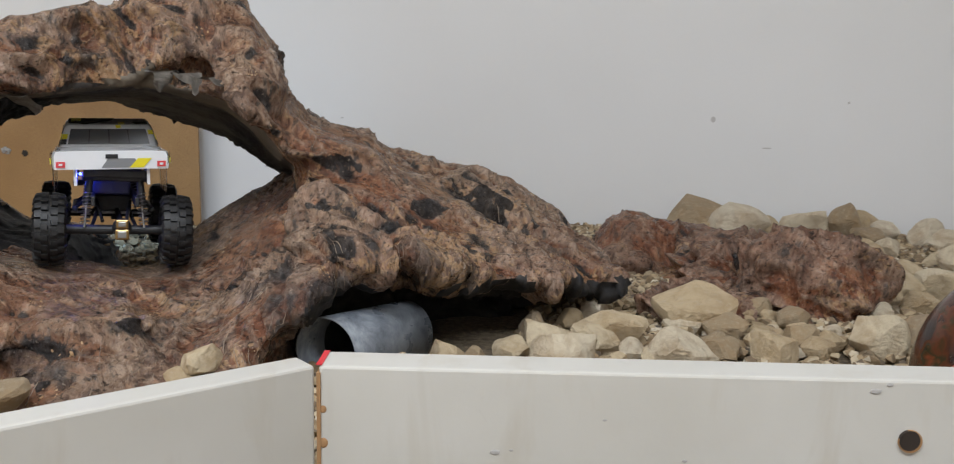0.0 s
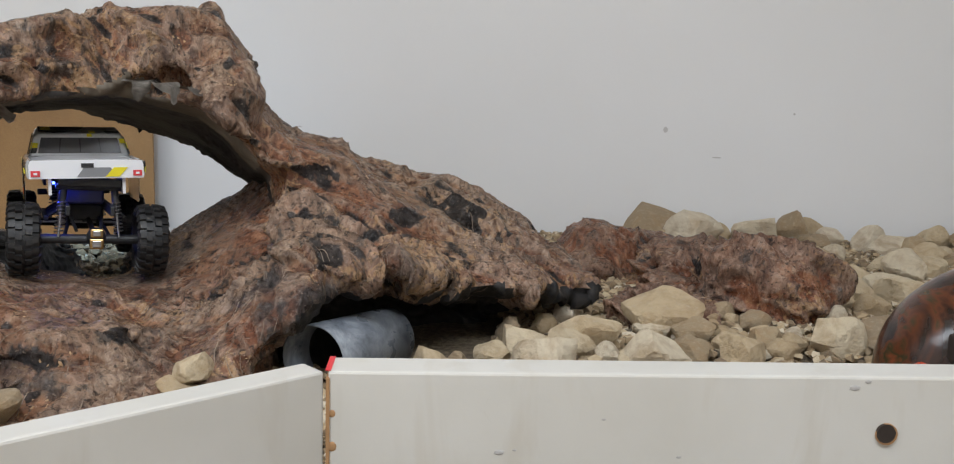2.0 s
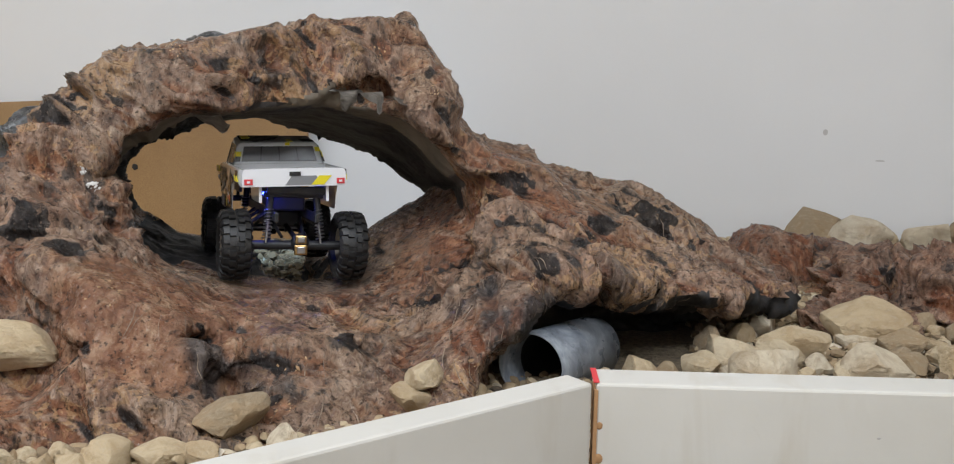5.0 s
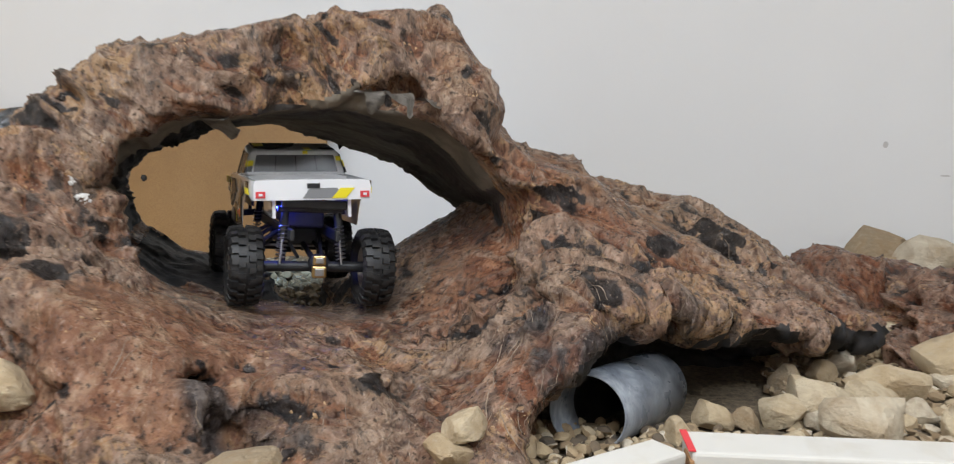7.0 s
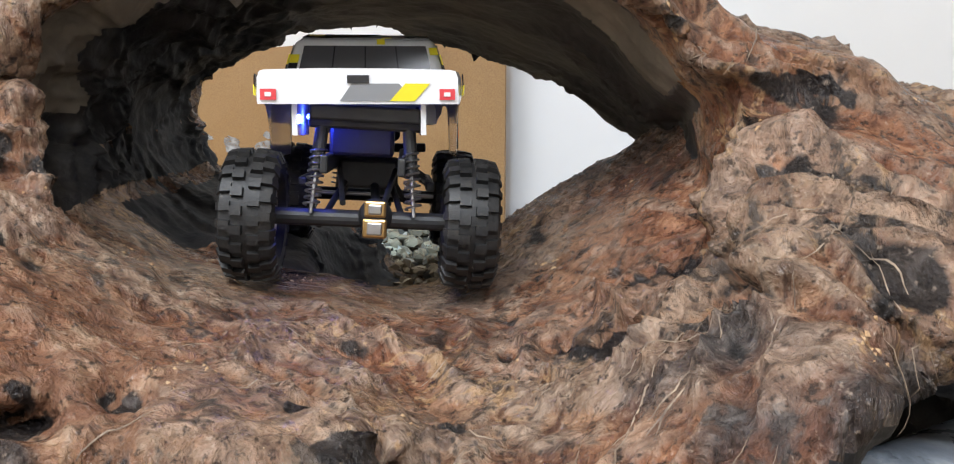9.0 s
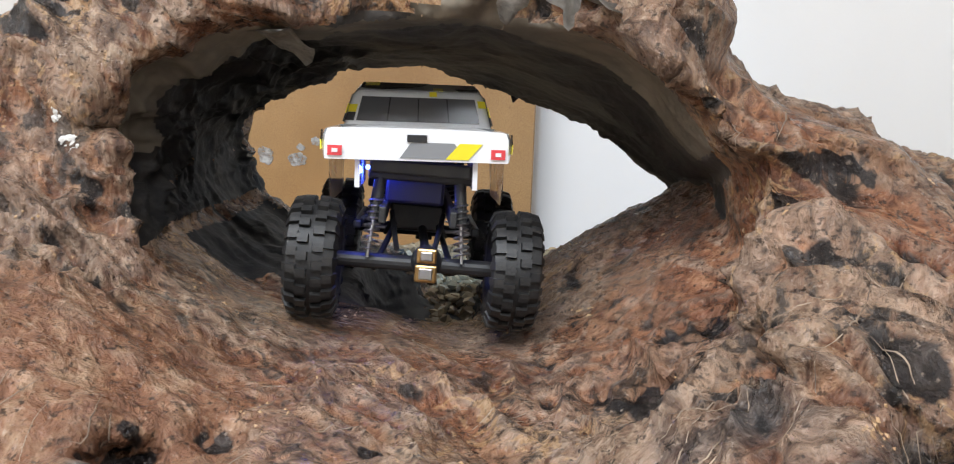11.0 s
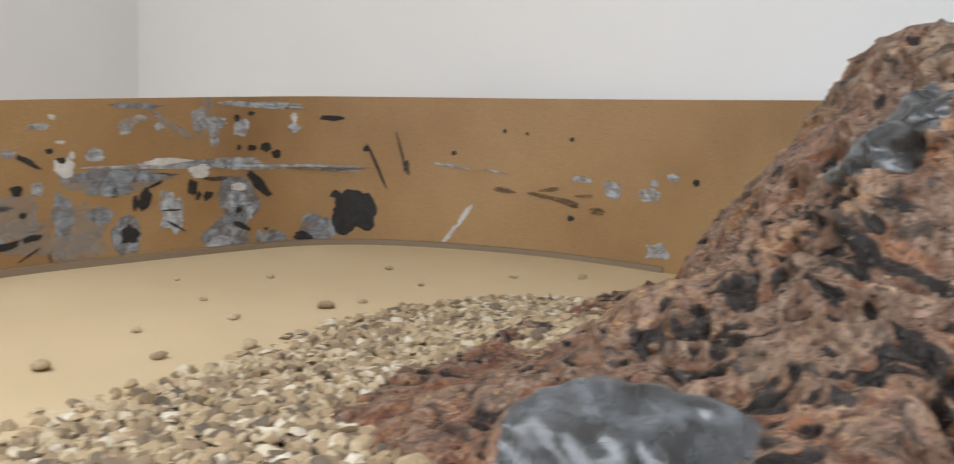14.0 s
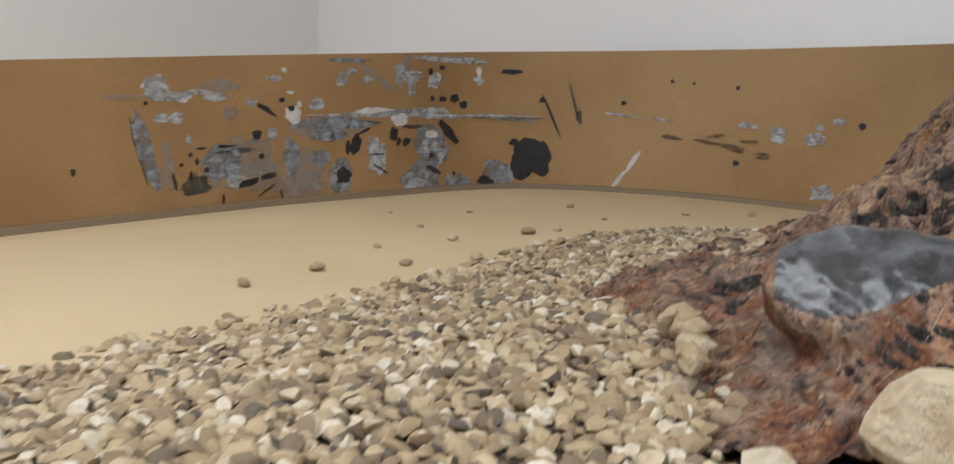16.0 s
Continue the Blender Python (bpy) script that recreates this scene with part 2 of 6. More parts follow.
PAINT_BLACK = dried("paint_black", (0.008, 0.008, 0.009), (0.03, 0.028, 0.027), 0.5)
PAINT_SMOKE = brushed_on("paint_smoke", (0.06, 0.035, 0.02), (0.14, 0.085, 0.045), 0.1, 0.8)
PAINT_SMOKE_GREY = brushed_on("paint_smoke_grey", (0.02, 0.02, 0.02), (0.09, 0.085, 0.08), 0.25, 0.95)
PAINT_GREY = brushed_on("paint_grey", (0.14, 0.15, 0.165), (0.33, 0.36, 0.40), 0.35, 0.95)
PAINT_PALE = brushed_on("paint_pale", (0.32, 0.33, 0.34), (0.50, 0.53, 0.56), 0.3, 0.95)
PAINT_HAZE = brushed_on("paint_haze", (0.28, 0.26, 0.24), (0.38, 0.37, 0.36), 0.12, 0.55)
PAINT_OCHRE = dried("paint_ochre", (0.36, 0.21, 0.10), (0.52, 0.35, 0.19), 0.5)
FIBRE = dried("paper_fibre", (0.10, 0.065, 0.045), (0.40, 0.30, 0.21), 0.55)
PAINT_WHITE = dried("paint_white", (0.45, 0.43, 0.40), (0.66, 0.64, 0.61), 0.5)
DOME = material("dome_paint", rough=0.2)
k = Nodes(DOME)
base = k.ramp(k.noise(14, 3, 0.5, 1.5), (0.38, (0.006, 0.005, 0.004)), (0.48, (0.035, 0.014, 0.008)), (0.56, (0.10, 0.03, 0.012)), (0.62, (0.03, 0.03, 0.012)), (0.70, (0.20, 0.05, 0.02)))
k.set(color=base, normal=k.bump(k.noise(40, 4), 0.3, 0.004))
DOME_BLUE = dried("dome_blue", (0.01, 0.08, 0.16), (0.02, 0.16, 0.26), 0.15)
DOME_RED = material("dome_disc", (0.45, 0.05, 0.015), 0.3)


# ---- tools ----
def part(name, bm, mat, parent=None, label="", smooth=False):
    me = bpy.data.meshes.new(name)
    bm.to_mesh(me)
    bm.free()
    me.materials.append(mat)
    if smooth:
        me.shade_smooth()
    ob = new(name, me)
    if parent is not None:
        ob.parent = parent
    return tagged(ob, label)


def box(bm, x0, x1, y0, y1, z0, z1, bevel=0.0):
    made = bmesh.ops.create_cube(bm, size=1, matrix=Matrix.LocRotScale(((x0 + x1) / 2, (y0 + y1) / 2, (z0 + z1) / 2), None, (x1 - x0, y1 - y0, z1 - z0)))
    if bevel:
        edges = list({e for v in made["verts"] for e in v.link_edges})
        bmesh.ops.bevel(bm, geom=edges, offset=bevel, segments=2, affect="EDGES", profile=0.5)
    return made["verts"]


def boxed(name, mat, *span, bevel=0.0, parent=None, label=""):
    bm = bmesh.new()
    box(bm, *span, bevel=bevel)
    return part(name, bm, mat, parent, label)


LATTICE = np.random.RandomState(7).rand(64, 64, 64).astype(np.float32)


def value_noise(p, size, seed=0.0):
    """Smooth noise from 0 to 1 at points p, with lumps about size wide."""
    q = p / size + seed * 7.31 + 100.0
    i = np.floor(q).astype(np.int64)
    f = q - i
    f = f * f * (3 - 2 * f)
    out = 0
    for dx in (0, 1):
        for dy in (0, 1):
            for dz in (0, 1):
                w = (f[:, 0] if dx else 1 - f[:, 0]) * (f[:, 1] if dy else 1 - f[:, 1]) * (f[:, 2] if dz else 1 - f[:, 2])
                out = out + w * LATTICE[(i[:, 0] + dx) % 64, (i[:, 1] + dy) % 64, (i[:, 2] + dz) % 64]
    return out


def blend(a, b, k):
    """Smooth union of two distance fields."""
    h = np.clip(0.5 + 0.5 * (b - a) / k, 0, 1)
    return b + (a - b) * h - k * h * (1 - h)


def carve(a, b, k):
    """a with b taken away, with a rounded rim."""
    return -blend(-a, b, k)


# ---- the rock moulding: an implicit form with a tunnel bored through it ----
STEP = 0.0065
X = np.arange(-1.16, 0.50, STEP, dtype=np.float32)
Y = np.arange(-0.14, 1.04, STEP, dtype=np.float32)
Z = np.arange(-0.03, 0.55, STEP, dtype=np.float32)
GX, GY, GZ = np.meshgrid(X, Y, Z, indexing="ij")
GRID = np.stack([GX.ravel(), GY.ravel(), GZ.ravel()], 1)


def swell(size, seed):
    return (value_noise(GRID, size, seed) - 0.5).reshape(GX.shape).astype(np.float32)


def ramp(x, lo, hi):
    t = np.clip((x - lo) / (hi - lo), 0, 1)
    return t * t * (3 - 2 * t)


# the tunnel's own axes: u across, v along from the front mouth, both wandering a little
WARP = swell(0.11, 1)
U = (GX + 0.394) * 0.911 + (GY - 0.366) * 0.412 + 0.03 * WARP
V = -(GX + 0.394) * 0.412 + (GY - 0.366) * 0.911 + 0.05 * swell(0.09, 2)


def lump(u, v, z, ru, rv, rz):
    q = np.sqrt(((U - u) / ru) ** 2 + ((V - v) / rv) ** 2 + ((GZ - z) / rz) ** 2)
    return (q - 1) * min(ru, rv, rz)


# apron and floor: a trough that leaves the tunnel, with a bank on its right
shift = 0.07 * (1 - ramp(V, -0.05, 0.18)) + 0.13 * ramp(V, 0.24, 0.42) * (U > -0.05)
trough = np.interp(
    U - shift,
    [-0.77, -0.71, -0.63, -0.56, -0.5, -0.44, -0.36, -0.3, -0.2, -0.1, -0.04, 0.0, 0.05, 0.1, 0.184, 0.25, 0.3],
    [0.0, 0.055, 0.085, 0.125, 0.17, 0.20, 0.228, 0.222, 0.18, 0.163, 0.156, 0.145, 0.146, 0.166, 0.224, 0.268, 0.285],
).astype(np.float32)
front = ramp(V, -0.38 - 0.1 * ramp(-U, 0.3, 0.5) + 0.09 * np.exp(-(((U + 0.22) / 0.07) ** 2)), -0.16)
apron = 0.05 + (trough - 0.05) * front * (1 - ramp(V, 0.33, 0.46) * (np.abs(U) < 0.2) - ramp(V, 0.45, 0.62) * (U >= 0.2) - ramp(V, 0.06, 0.42) * (U <= -0.2)) - 0.4 * ramp(U, 0.22, 0.34)
dip = 0.07 * ramp(V, 0.12, 0.26) * (1 - ramp(np.abs(U - 0.005), 0.035, 0.07))
apron = apron - dip
floor_d = (GZ - apron) * 0.8

# arch and the ridge that runs on from it
crest = np.interp(
    U,
    [-0.6, -0.5, -0.42, -0.37, -0.31, -0.266, -0.235, -0.188, -0.124, -0.015, 0.13, 0.175, 0.207, 0.226, 0.266, 0.33, 0.45, 0.56, 0.64, 0.71],
    [0.02, 0.11, 0.17, 0.215, 0.288, 0.342, 0.398, 0.430, 0.444, 0.465, 0.486, 0.478, 0.415, 0.348, 0.314, 0.294, 0.264, 0.238, 0.198, 0.03],
).astype(np.float32)
crest_back = np.interp(
    U,
    [-0.52, -0.45, -0.41, -0.36, -0.34, -0.29, -0.25, -0.22, -0.188, -0.12, 0.0],
    [0.0, 0.09, 0.16, 0.23, 0.262, 0.318, 0.395, 0.430, 0.44, 0.425, 0.40],
).astype(np.float32)
crest = np.where(U < 0.0, crest + (crest_back - crest) * ramp(V, 0.16, 0.34), crest - 0.10 * ramp(V, 0.2, 0.46) * ramp(U, -0.05, 0.1))
steep = 0.75 - 0.15 * np.clip(np.abs(U + 0.28) < 0.12, 0, 1) - 0.2 * (np.abs(U - 0.23) < 0.05)
arch_d = np.maximum((GZ - crest) * steep, np.maximum((0.35 * (GZ - 0.26) - V) * 0.9, (V - 0.44 - 0.05 * ramp(-U, 0.12, 0.3)) * 0.9))
arch_d = np.maximum(arch_d, U - 0.33)
lip_v = np.interp(U, [0.15, 0.2, 0.27, 0.49, 0.61, 0.7], [-0.1, -0.19, -0.2, -0.14, -0.09, 0.04])
lip_z = np.interp(U, [0.15, 0.2, 0.27, 0.49, 0.61, 0.68, 0.74], [0.2, 0.205, 0.215, 0.155, 0.145, 0.08, -0.05])
rise = ramp(V, lip_v - 0.05, 0.15)
ridge_top = (lip_z + (crest - lip_z) * rise) * (1 - ramp(V, 0.22, 0.42))
ridge_d = np.maximum((GZ - ridge_top) * 0.75, np.maximum((lip_v - V) * 0.9, (0.17 - U)))
rock = blend(arch_d, floor_d, 0.05)
rock = blend(rock, ridge_d.astype(np.float32), 0.04)
# the shoulders beside the left leg
rock = blend(rock, lump(-0.31, 0.22, 0.08, 0.11, 0.2, 0.13), 0.05)
rock = blend(rock, lump(-0.272, 0.06, 0.30, 0.03, 0.05, 0.05), 0.03)
rock = blend(rock, np.maximum(lump(-0.495, -0.14, 0.13, 0.085, 0.072, 0.058), (GZ - 0.186 + 0.75 * np.abs(V + 0.125 + 0.25 * (U + 0.495))) * 0.7), 0.012)
rock = carve(rock, lump(-0.285, -0.21, 0.205, 0.085, 0.11, 0.115), 0.02)
rock = carve(rock, lump(-0.13, -0.375, 0.2, 0.16, 0.085, 0.135), 0.02)
rock = blend(rock, lump(-0.272, 0.12, 0.305, 0.042, 0.055, 0.055), 0.02)
rock = blend(rock, lump(-0.274, 0.07, 0.314, 0.030, 0.05, 0.040), 0.012)
rock = blend(rock, lump(-0.105, 0.385, 0.43, 0.05, 0.04, 0.042), 0.02)
rock = blend(rock, lump(0.20, -0.15, 0.15, 0.035, 0.09, 0.08), 0.05)
# the folded edge that runs down from the bank to the pipe
for p, q, r in (((0.205, -0.07, 0.232), (0.222, -0.13, 0.206), 0.017), ((0.222, -0.13, 0.206), (0.238, -0.225, 0.178), 0.019)):
    du, dv, dz = (b - a for a, b in zip(p, q))
    t = np.clip(((U - p[0]) * du + (V - p[1]) * dv + (GZ - p[2]) * dz) / (du * du + dv * dv + dz * dz), 0, 1)
    rock = blend(rock, np.sqrt((U - p[0] - t * du) ** 2 + (V - p[1] - t * dv) ** 2 + (GZ - p[2] - t * dz) ** 2) - r, 0.02)
# the grey ridge in front of the slab
for p, q, r in (((-0.15, -0.236, 0.124), (-0.092, -0.227, 0.139), 0.012), ((-0.092, -0.227, 0.139), (-0.039, -0.199, 0.150), 0.015), ((-0.039, -0.199, 0.150), (0.008, -0.218, 0.130), 0.013)):
    du, dv, dz = (b - a for a, b in zip(p, q))
    t = np.clip(((U - p[0]) * du + (V - p[1]) * dv + (GZ - p[2]) * dz) / (du * du + dv * dv + dz * dz), 0, 1)
    rock = blend(rock, np.sqrt((U - p[0] - t * du) ** 2 + (V - p[1] - t * dv) ** 2 + (GZ - p[2] - t * dz) ** 2) - r, 0.012)
# the bore
share = np.clip(V / 0.44, 0, 1)
roof_front = np.interp(U, [-0.238, -0.214, -0.175, -0.11, -0.01, 0.05, 0.155, 0.195, 0.235], [0.15, 0.278, 0.319, 0.349, 0.355, 0.373, 0.352, 0.325, 0.27])
roof_back = np.interp(U, [-0.24, -0.225, -0.18, -0.10, -0.013, 0.105, 0.155, 0.24, 0.285], [0.15, 0.262, 0.306, 0.337, 0.334, 0.292, 0.272, 0.216, 0.18])
roof = (roof_front * (1 - share) + roof_back * share).astype(np.float32)
bank = np.interp(U - shift, [-0.245, -0.22, -0.16, -0.1, -0.04, 0.0, 0.05, 0.1, 0.184, 0.25, 0.3], [0.3, 0.21, 0.173, 0.163, 0.156, 0.145, 0.146, 0.166, 0.224, 0.268, 0.295])
bore = np.maximum((bank - dip - GZ) * 0.8, (GZ - roof) * 0.7)
bore = np.maximum(np.maximum(bore, -0.25 - V) - 0.010, (U - 0.235 - 0.05 * share) * 0.8).astype(np.float32)
rock = carve(rock, bore, 0.012)
# the hollow under the lip, and the eye-shaped pits in the ridge
for u, v, z, ru, rv, rz in ((0.33, -0.17, 0.108, 0.13, 0.15, 0.078), (0.47, -0.10, 0.092, 0.13, 0.13, 0.064), (0.59, -0.05, 0.08, 0.10, 0.11, 0.055), (0.232, -0.29, 0.092, 0.060, 0.12, 0.066)):
    rock = carve(rock, lump(u, v, z, ru, rv, rz), 0.012)
EYES = ((0.50, 0.035, 0.245, 0.028), (0.275, -0.015, 0.285, 0.022), (0.395, -0.05, 0.228, 0.021), (0.53, -0.03, 0.205, 0.020), (0.36, -0.105, 0.214, 0.015), (0.475, 0.0, 0.218, 0.020), (0.18, -0.085, 0.160, 0.017), (0.115, 0.055, 0.395, 0.020), (0.08, 0.06, 0.385, 0.015), (-0.09, -0.205, 0.150, 0.016), (-0.275, -0.045, 0.236, 0.026), (-0.06, -0.252, 0.108, 0.026), (-0.092, -0.184, 0.142, 0.011), (-0.05, -0.17, 0.148, 0.010), (-0.207, -0.199, 0.142, 0.020), (0.055, -0.20, 0.128, 0.014), (0.03, -0.165, 0.138, 0.010))
for u, v, z, r in EYES:
    rock = carve(rock, lump(u, v, z, r * 1.5, r, r * 0.8), 0.012)
bulge = np.minimum.reduce([lump(0.33, -0.17, 0.108, 0.13, 0.15, 0.078), lump(0.47, -0.10, 0.092, 0.13, 0.13, 0.064), lump(0.59, -0.05, 0.08, 0.10, 0.11, 0.055), lump(0.232, -0.29, 0.092, 0.060, 0.12, 0.066)])
rock = np.maximum(rock, -0.02 - GZ)


def surface(field, origin, step):
    """Vertices and quads where a field crosses zero (surface nets)."""
    inside = field < 0
    nx, ny, nz = field.shape
    corners = [(i, j, k) for i in (0, 1) for j in (0, 1) for k in (0, 1)]
    cut = lambda a, c: a[c[0] : nx - 1 + c[0], c[1] : ny - 1 + c[1], c[2] : nz - 1 + c[2]]
    count = sum(cut(inside, c).astype(np.int8) for c in corners)
    cells = np.argwhere((count > 0) & (count < 8))
    index = np.full((nx - 1, ny - 1, nz - 1), -1, np.int64)
    index[tuple(cells.T)] = np.arange(len(cells))
    value = {c: field[cells[:, 0] + c[0], cells[:, 1] + c[1], cells[:, 2] + c[2]] for c in corners}
    total, hits = np.zeros((len(cells), 3)), np.zeros(len(cells))
    for c in corners:
        for axis in range(3):
            if c[axis] == 0:
                e = tuple(1 if n == axis else c[n] for n in range(3))
                crossing = (value[c] < 0) != (value[e] < 0)
                t = np.where(crossing, value[c] / np.where(crossing, value[c] - value[e], 1), 0)
                spot = np.tile(np.array(c, float), (len(cells), 1))
                spot[:, axis] = t
                total += spot * crossing[:, None]
                hits += crossing
    verts = origin + (cells + total / hits[:, None]) * step
    quads = []
    for axis in range(3):
        a, b = [n for n in range(3) if n != axis]
        lo = tuple(slice(0, -1) if n == axis else slice(1, -1) for n in range(3))
        hi = tuple(slice(1, None) if n == axis else slice(1, -1) for n in range(3))
        edges = np.argwhere(inside[lo] != inside[hi])
        edges[:, a] += 1
        edges[:, b] += 1
        flip = inside[tuple(edges.T)]
        ring = []
        for da, db in ((-1, -1), (0, -1), (0, 0), (-1, 0)):
            at = edges.copy()
            at[:, a] += da
            at[:, b] += db
            ring.append(index[tuple(at.T)])
        ring = np.stack(ring, 1)
        if axis == 1:
            flip = ~flip
        ring[~flip] = ring[~flip][:, ::-1]
        quads.append(ring)
    return verts, np.concatenate(quads)


def scoops(p, size, seed):
    """Distances to the nearest and second nearest of scattered centres, in cell widths."""
    q = p / size + seed * 5.17 + 60.0
    i = np.floor(q - 0.5).astype(np.int64)
    first = np.full(len(p), 9.0)
    second = np.full(len(p), 9.0)
    for dx in (0, 1):
        for dy in (0, 1):
            for dz in (0, 1):
                a, b, c = i[:, 0] + dx, i[:, 1] + dy, i[:, 2] + dz
                d = (q[:, 0] - a - 0.5 - 0.64 * (LATTICE[a % 64, b % 64, c % 64] - 0.5)) ** 2
                d += (q[:, 1] - b - 0.5 - 0.64 * (LATTICE[(b + 17) % 64, (c + 5) % 64, (a + 31) % 64] - 0.5)) ** 2
                d += (q[:, 2] - c - 0.5 - 0.64 * (LATTICE[(c + 41) % 64, (a + 9) % 64, (b + 23) % 64] - 0.5)) ** 2
                d = np.sqrt(d)
                second = np.minimum(second, np.maximum(first, d))
                first = np.minimum(first, d)
    return first, second


# the way the wet paper was drawn over the frame: long folds that run down and forwards
DRAWN = np.array([[0.8, 0.1, 0.55], [-0.35, 0.9, 0.1], [-0.25, -0.15, 0.9]])


def crumple(p):
    """Height of the crumpled skin over the bare form, and how much of a fold's crest, a hollow or the flat slab a place is."""
    pull = np.stack([value_noise(p, 0.07, k) for k in (11, 12, 13)], 1) - 0.5
    pull2 = np.stack([value_noise(p, 0.022, k) for k in (16, 17, 18)], 1) - 0.5
    bent = p + 0.065 * pull + 0.012 * pull2
    flow = bent @ DRAWN
    u = (p[:, 0] + 0.394) * 0.911 + (p[:, 1] - 0.366) * 0.412
    rough = np.clip((value_noise(p, 0.15, 21) - 0.36) * 4.0, 0.12, 1)
    spongy = np.clip((-0.27 - u) / 0.10, 0, 1) * np.clip((value_noise(p, 0.10, 24) - 0.25) * 4, 0, 1)
    v = -(p[:, 0] + 0.394) * 0.412 + (p[:, 1] - 0.366) * 0.911
    slab = np.clip(1.5 - ((u + 0.125) / 0.10) ** 2 - ((v + 0.165) / 0.085) ** 2, 0, 1) * np.clip((0.23 - p[:, 2]) * 40, 0, 1)
    net = np.clip(1.5 - ((u + 0.215) / 0.075) ** 2 - ((v + 0.045) / 0.075) ** 2, 0, 1) * np.clip((0.30 - p[:, 2]) * 25, 0, 1)
    bed = np.clip(1.4 - ((u - 0.04) / 0.12) ** 2 - ((v + 0.12) / 0.13) ** 2, 0, 1) * np.clip((0.2 - p[:, 2]) * 30, 0, 1)
    rough = np.maximum(np.maximum(rough * (1 - 0.9 * slab), net), 0.75 * bed)
    a1, a2 = scoops(flow * np.array([0.24, 1.0, 1.2]), 0.075, 3)
    b1, b2 = scoops(flow * np.array([0.20, 1.1, 1.3]), 0.036, 4)
    c1, c2 = scoops(flow * np.array([0.40, 1.0, 1.1]), 0.0145, 5)
    d1, _ = scoops(flow * np.array([0.5, 1.15, 1.25]), 0.023, 6)
    string = 1 - np.abs(2 * value_noise(flow * np.array([0.4, 1.7, 2.0]), 0.05, 9) - 1)
    cord = 1 - np.abs(2 * value_noise(flow * np.array([0.28, 1.3, 1.5]), 0.032, 14) - 1)
    sweep = 1 - np.abs(2 * value_noise(flow * np.array([0.32, 1.0, 1.1]), 0.085, 15) - 1)
    fine = value_noise(bent, 0.008, 5)
    fold, crease, wrinkle = (np.clip(1 - (far - near) / wide, 0, 1) for near, far, wide in ((a1, a2, 0.85), (b1, b2, 0.75), (c1, c2, 0.7)))
    h = 0.026 * (value_noise(p, 0.16, 6) - 0.5) + 0.010 * (value_noise(bent, 0.055, 7) - 0.5)
    h += rough * (0.021 * (fold**3 - 0.24) - 0.022 * np.clip(0.45 - a1, 0, 1))
    h += (0.18 + 0.82 * rough + 0.5 * net) * (0.0085 * (crease**3 - 0.25) - 0.010 * np.clip(0.45 - b1, 0, 1))
    h += 0.0036 * (0.5 + 0.5 * rough) * (wrinkle**2 - 0.3) + 0.0016 * (fine - 0.5)
    h += 0.006 * (string**6 - 0.25) + 0.0045 * (0.35 + 0.65 * rough) * (cord**6 - 0.15) + 0.015 * (sweep**4 - 0.3)
    h -= 0.046 * spongy * np.clip(0.42 - d1, 0, 1)
    torn = 0.55 * value_noise(flow * np.array([0.4, 1.1, 1.2]), 0.020, 30) + 0.45 * value_noise(bent, 0.008, 31)
    torn = 0.5 + 1.6 * (torn - 0.5)
    crest = fold**4 * rough + 0.8 * crease**4 + 0.4 * wrinkle**3 + 0.6 * np.clip(string * 5 - 4, 0, 1) + 0.5 * np.clip(cord * 5 - 4, 0, 1) + 0.6 * np.clip(sweep * 5 - 4, 0, 1)
    # hollows and creases that get charcoal and painted-in shade
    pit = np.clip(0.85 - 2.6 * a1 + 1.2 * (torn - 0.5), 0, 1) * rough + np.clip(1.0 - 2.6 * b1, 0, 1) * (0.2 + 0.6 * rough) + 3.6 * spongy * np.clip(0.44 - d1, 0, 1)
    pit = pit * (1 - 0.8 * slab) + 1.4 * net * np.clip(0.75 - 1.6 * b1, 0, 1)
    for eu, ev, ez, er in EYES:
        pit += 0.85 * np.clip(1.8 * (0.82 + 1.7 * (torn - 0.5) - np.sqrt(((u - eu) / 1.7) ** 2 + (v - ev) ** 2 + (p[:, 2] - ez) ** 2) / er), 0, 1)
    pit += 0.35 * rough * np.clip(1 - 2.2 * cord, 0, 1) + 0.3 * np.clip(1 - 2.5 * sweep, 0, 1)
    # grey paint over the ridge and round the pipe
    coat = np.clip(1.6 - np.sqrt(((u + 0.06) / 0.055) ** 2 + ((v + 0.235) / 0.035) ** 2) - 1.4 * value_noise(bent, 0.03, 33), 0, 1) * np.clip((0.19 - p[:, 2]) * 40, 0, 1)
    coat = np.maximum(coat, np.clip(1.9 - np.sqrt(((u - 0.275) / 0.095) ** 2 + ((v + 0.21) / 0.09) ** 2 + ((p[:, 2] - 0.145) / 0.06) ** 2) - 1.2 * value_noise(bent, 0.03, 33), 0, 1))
    return h, np.clip(crest, 0, 1), np.clip(pit, 0, 1), slab, coat


def bare(p):
    """The bore's and the hollow's fields at places p."""
    at = tuple(np.clip(((p - np.array([X[0], Y[0], Z[0]])) / STEP).round().astype(int), 0, np.array(rock.shape) - 1).T)
    return bore[at], bulge[at]


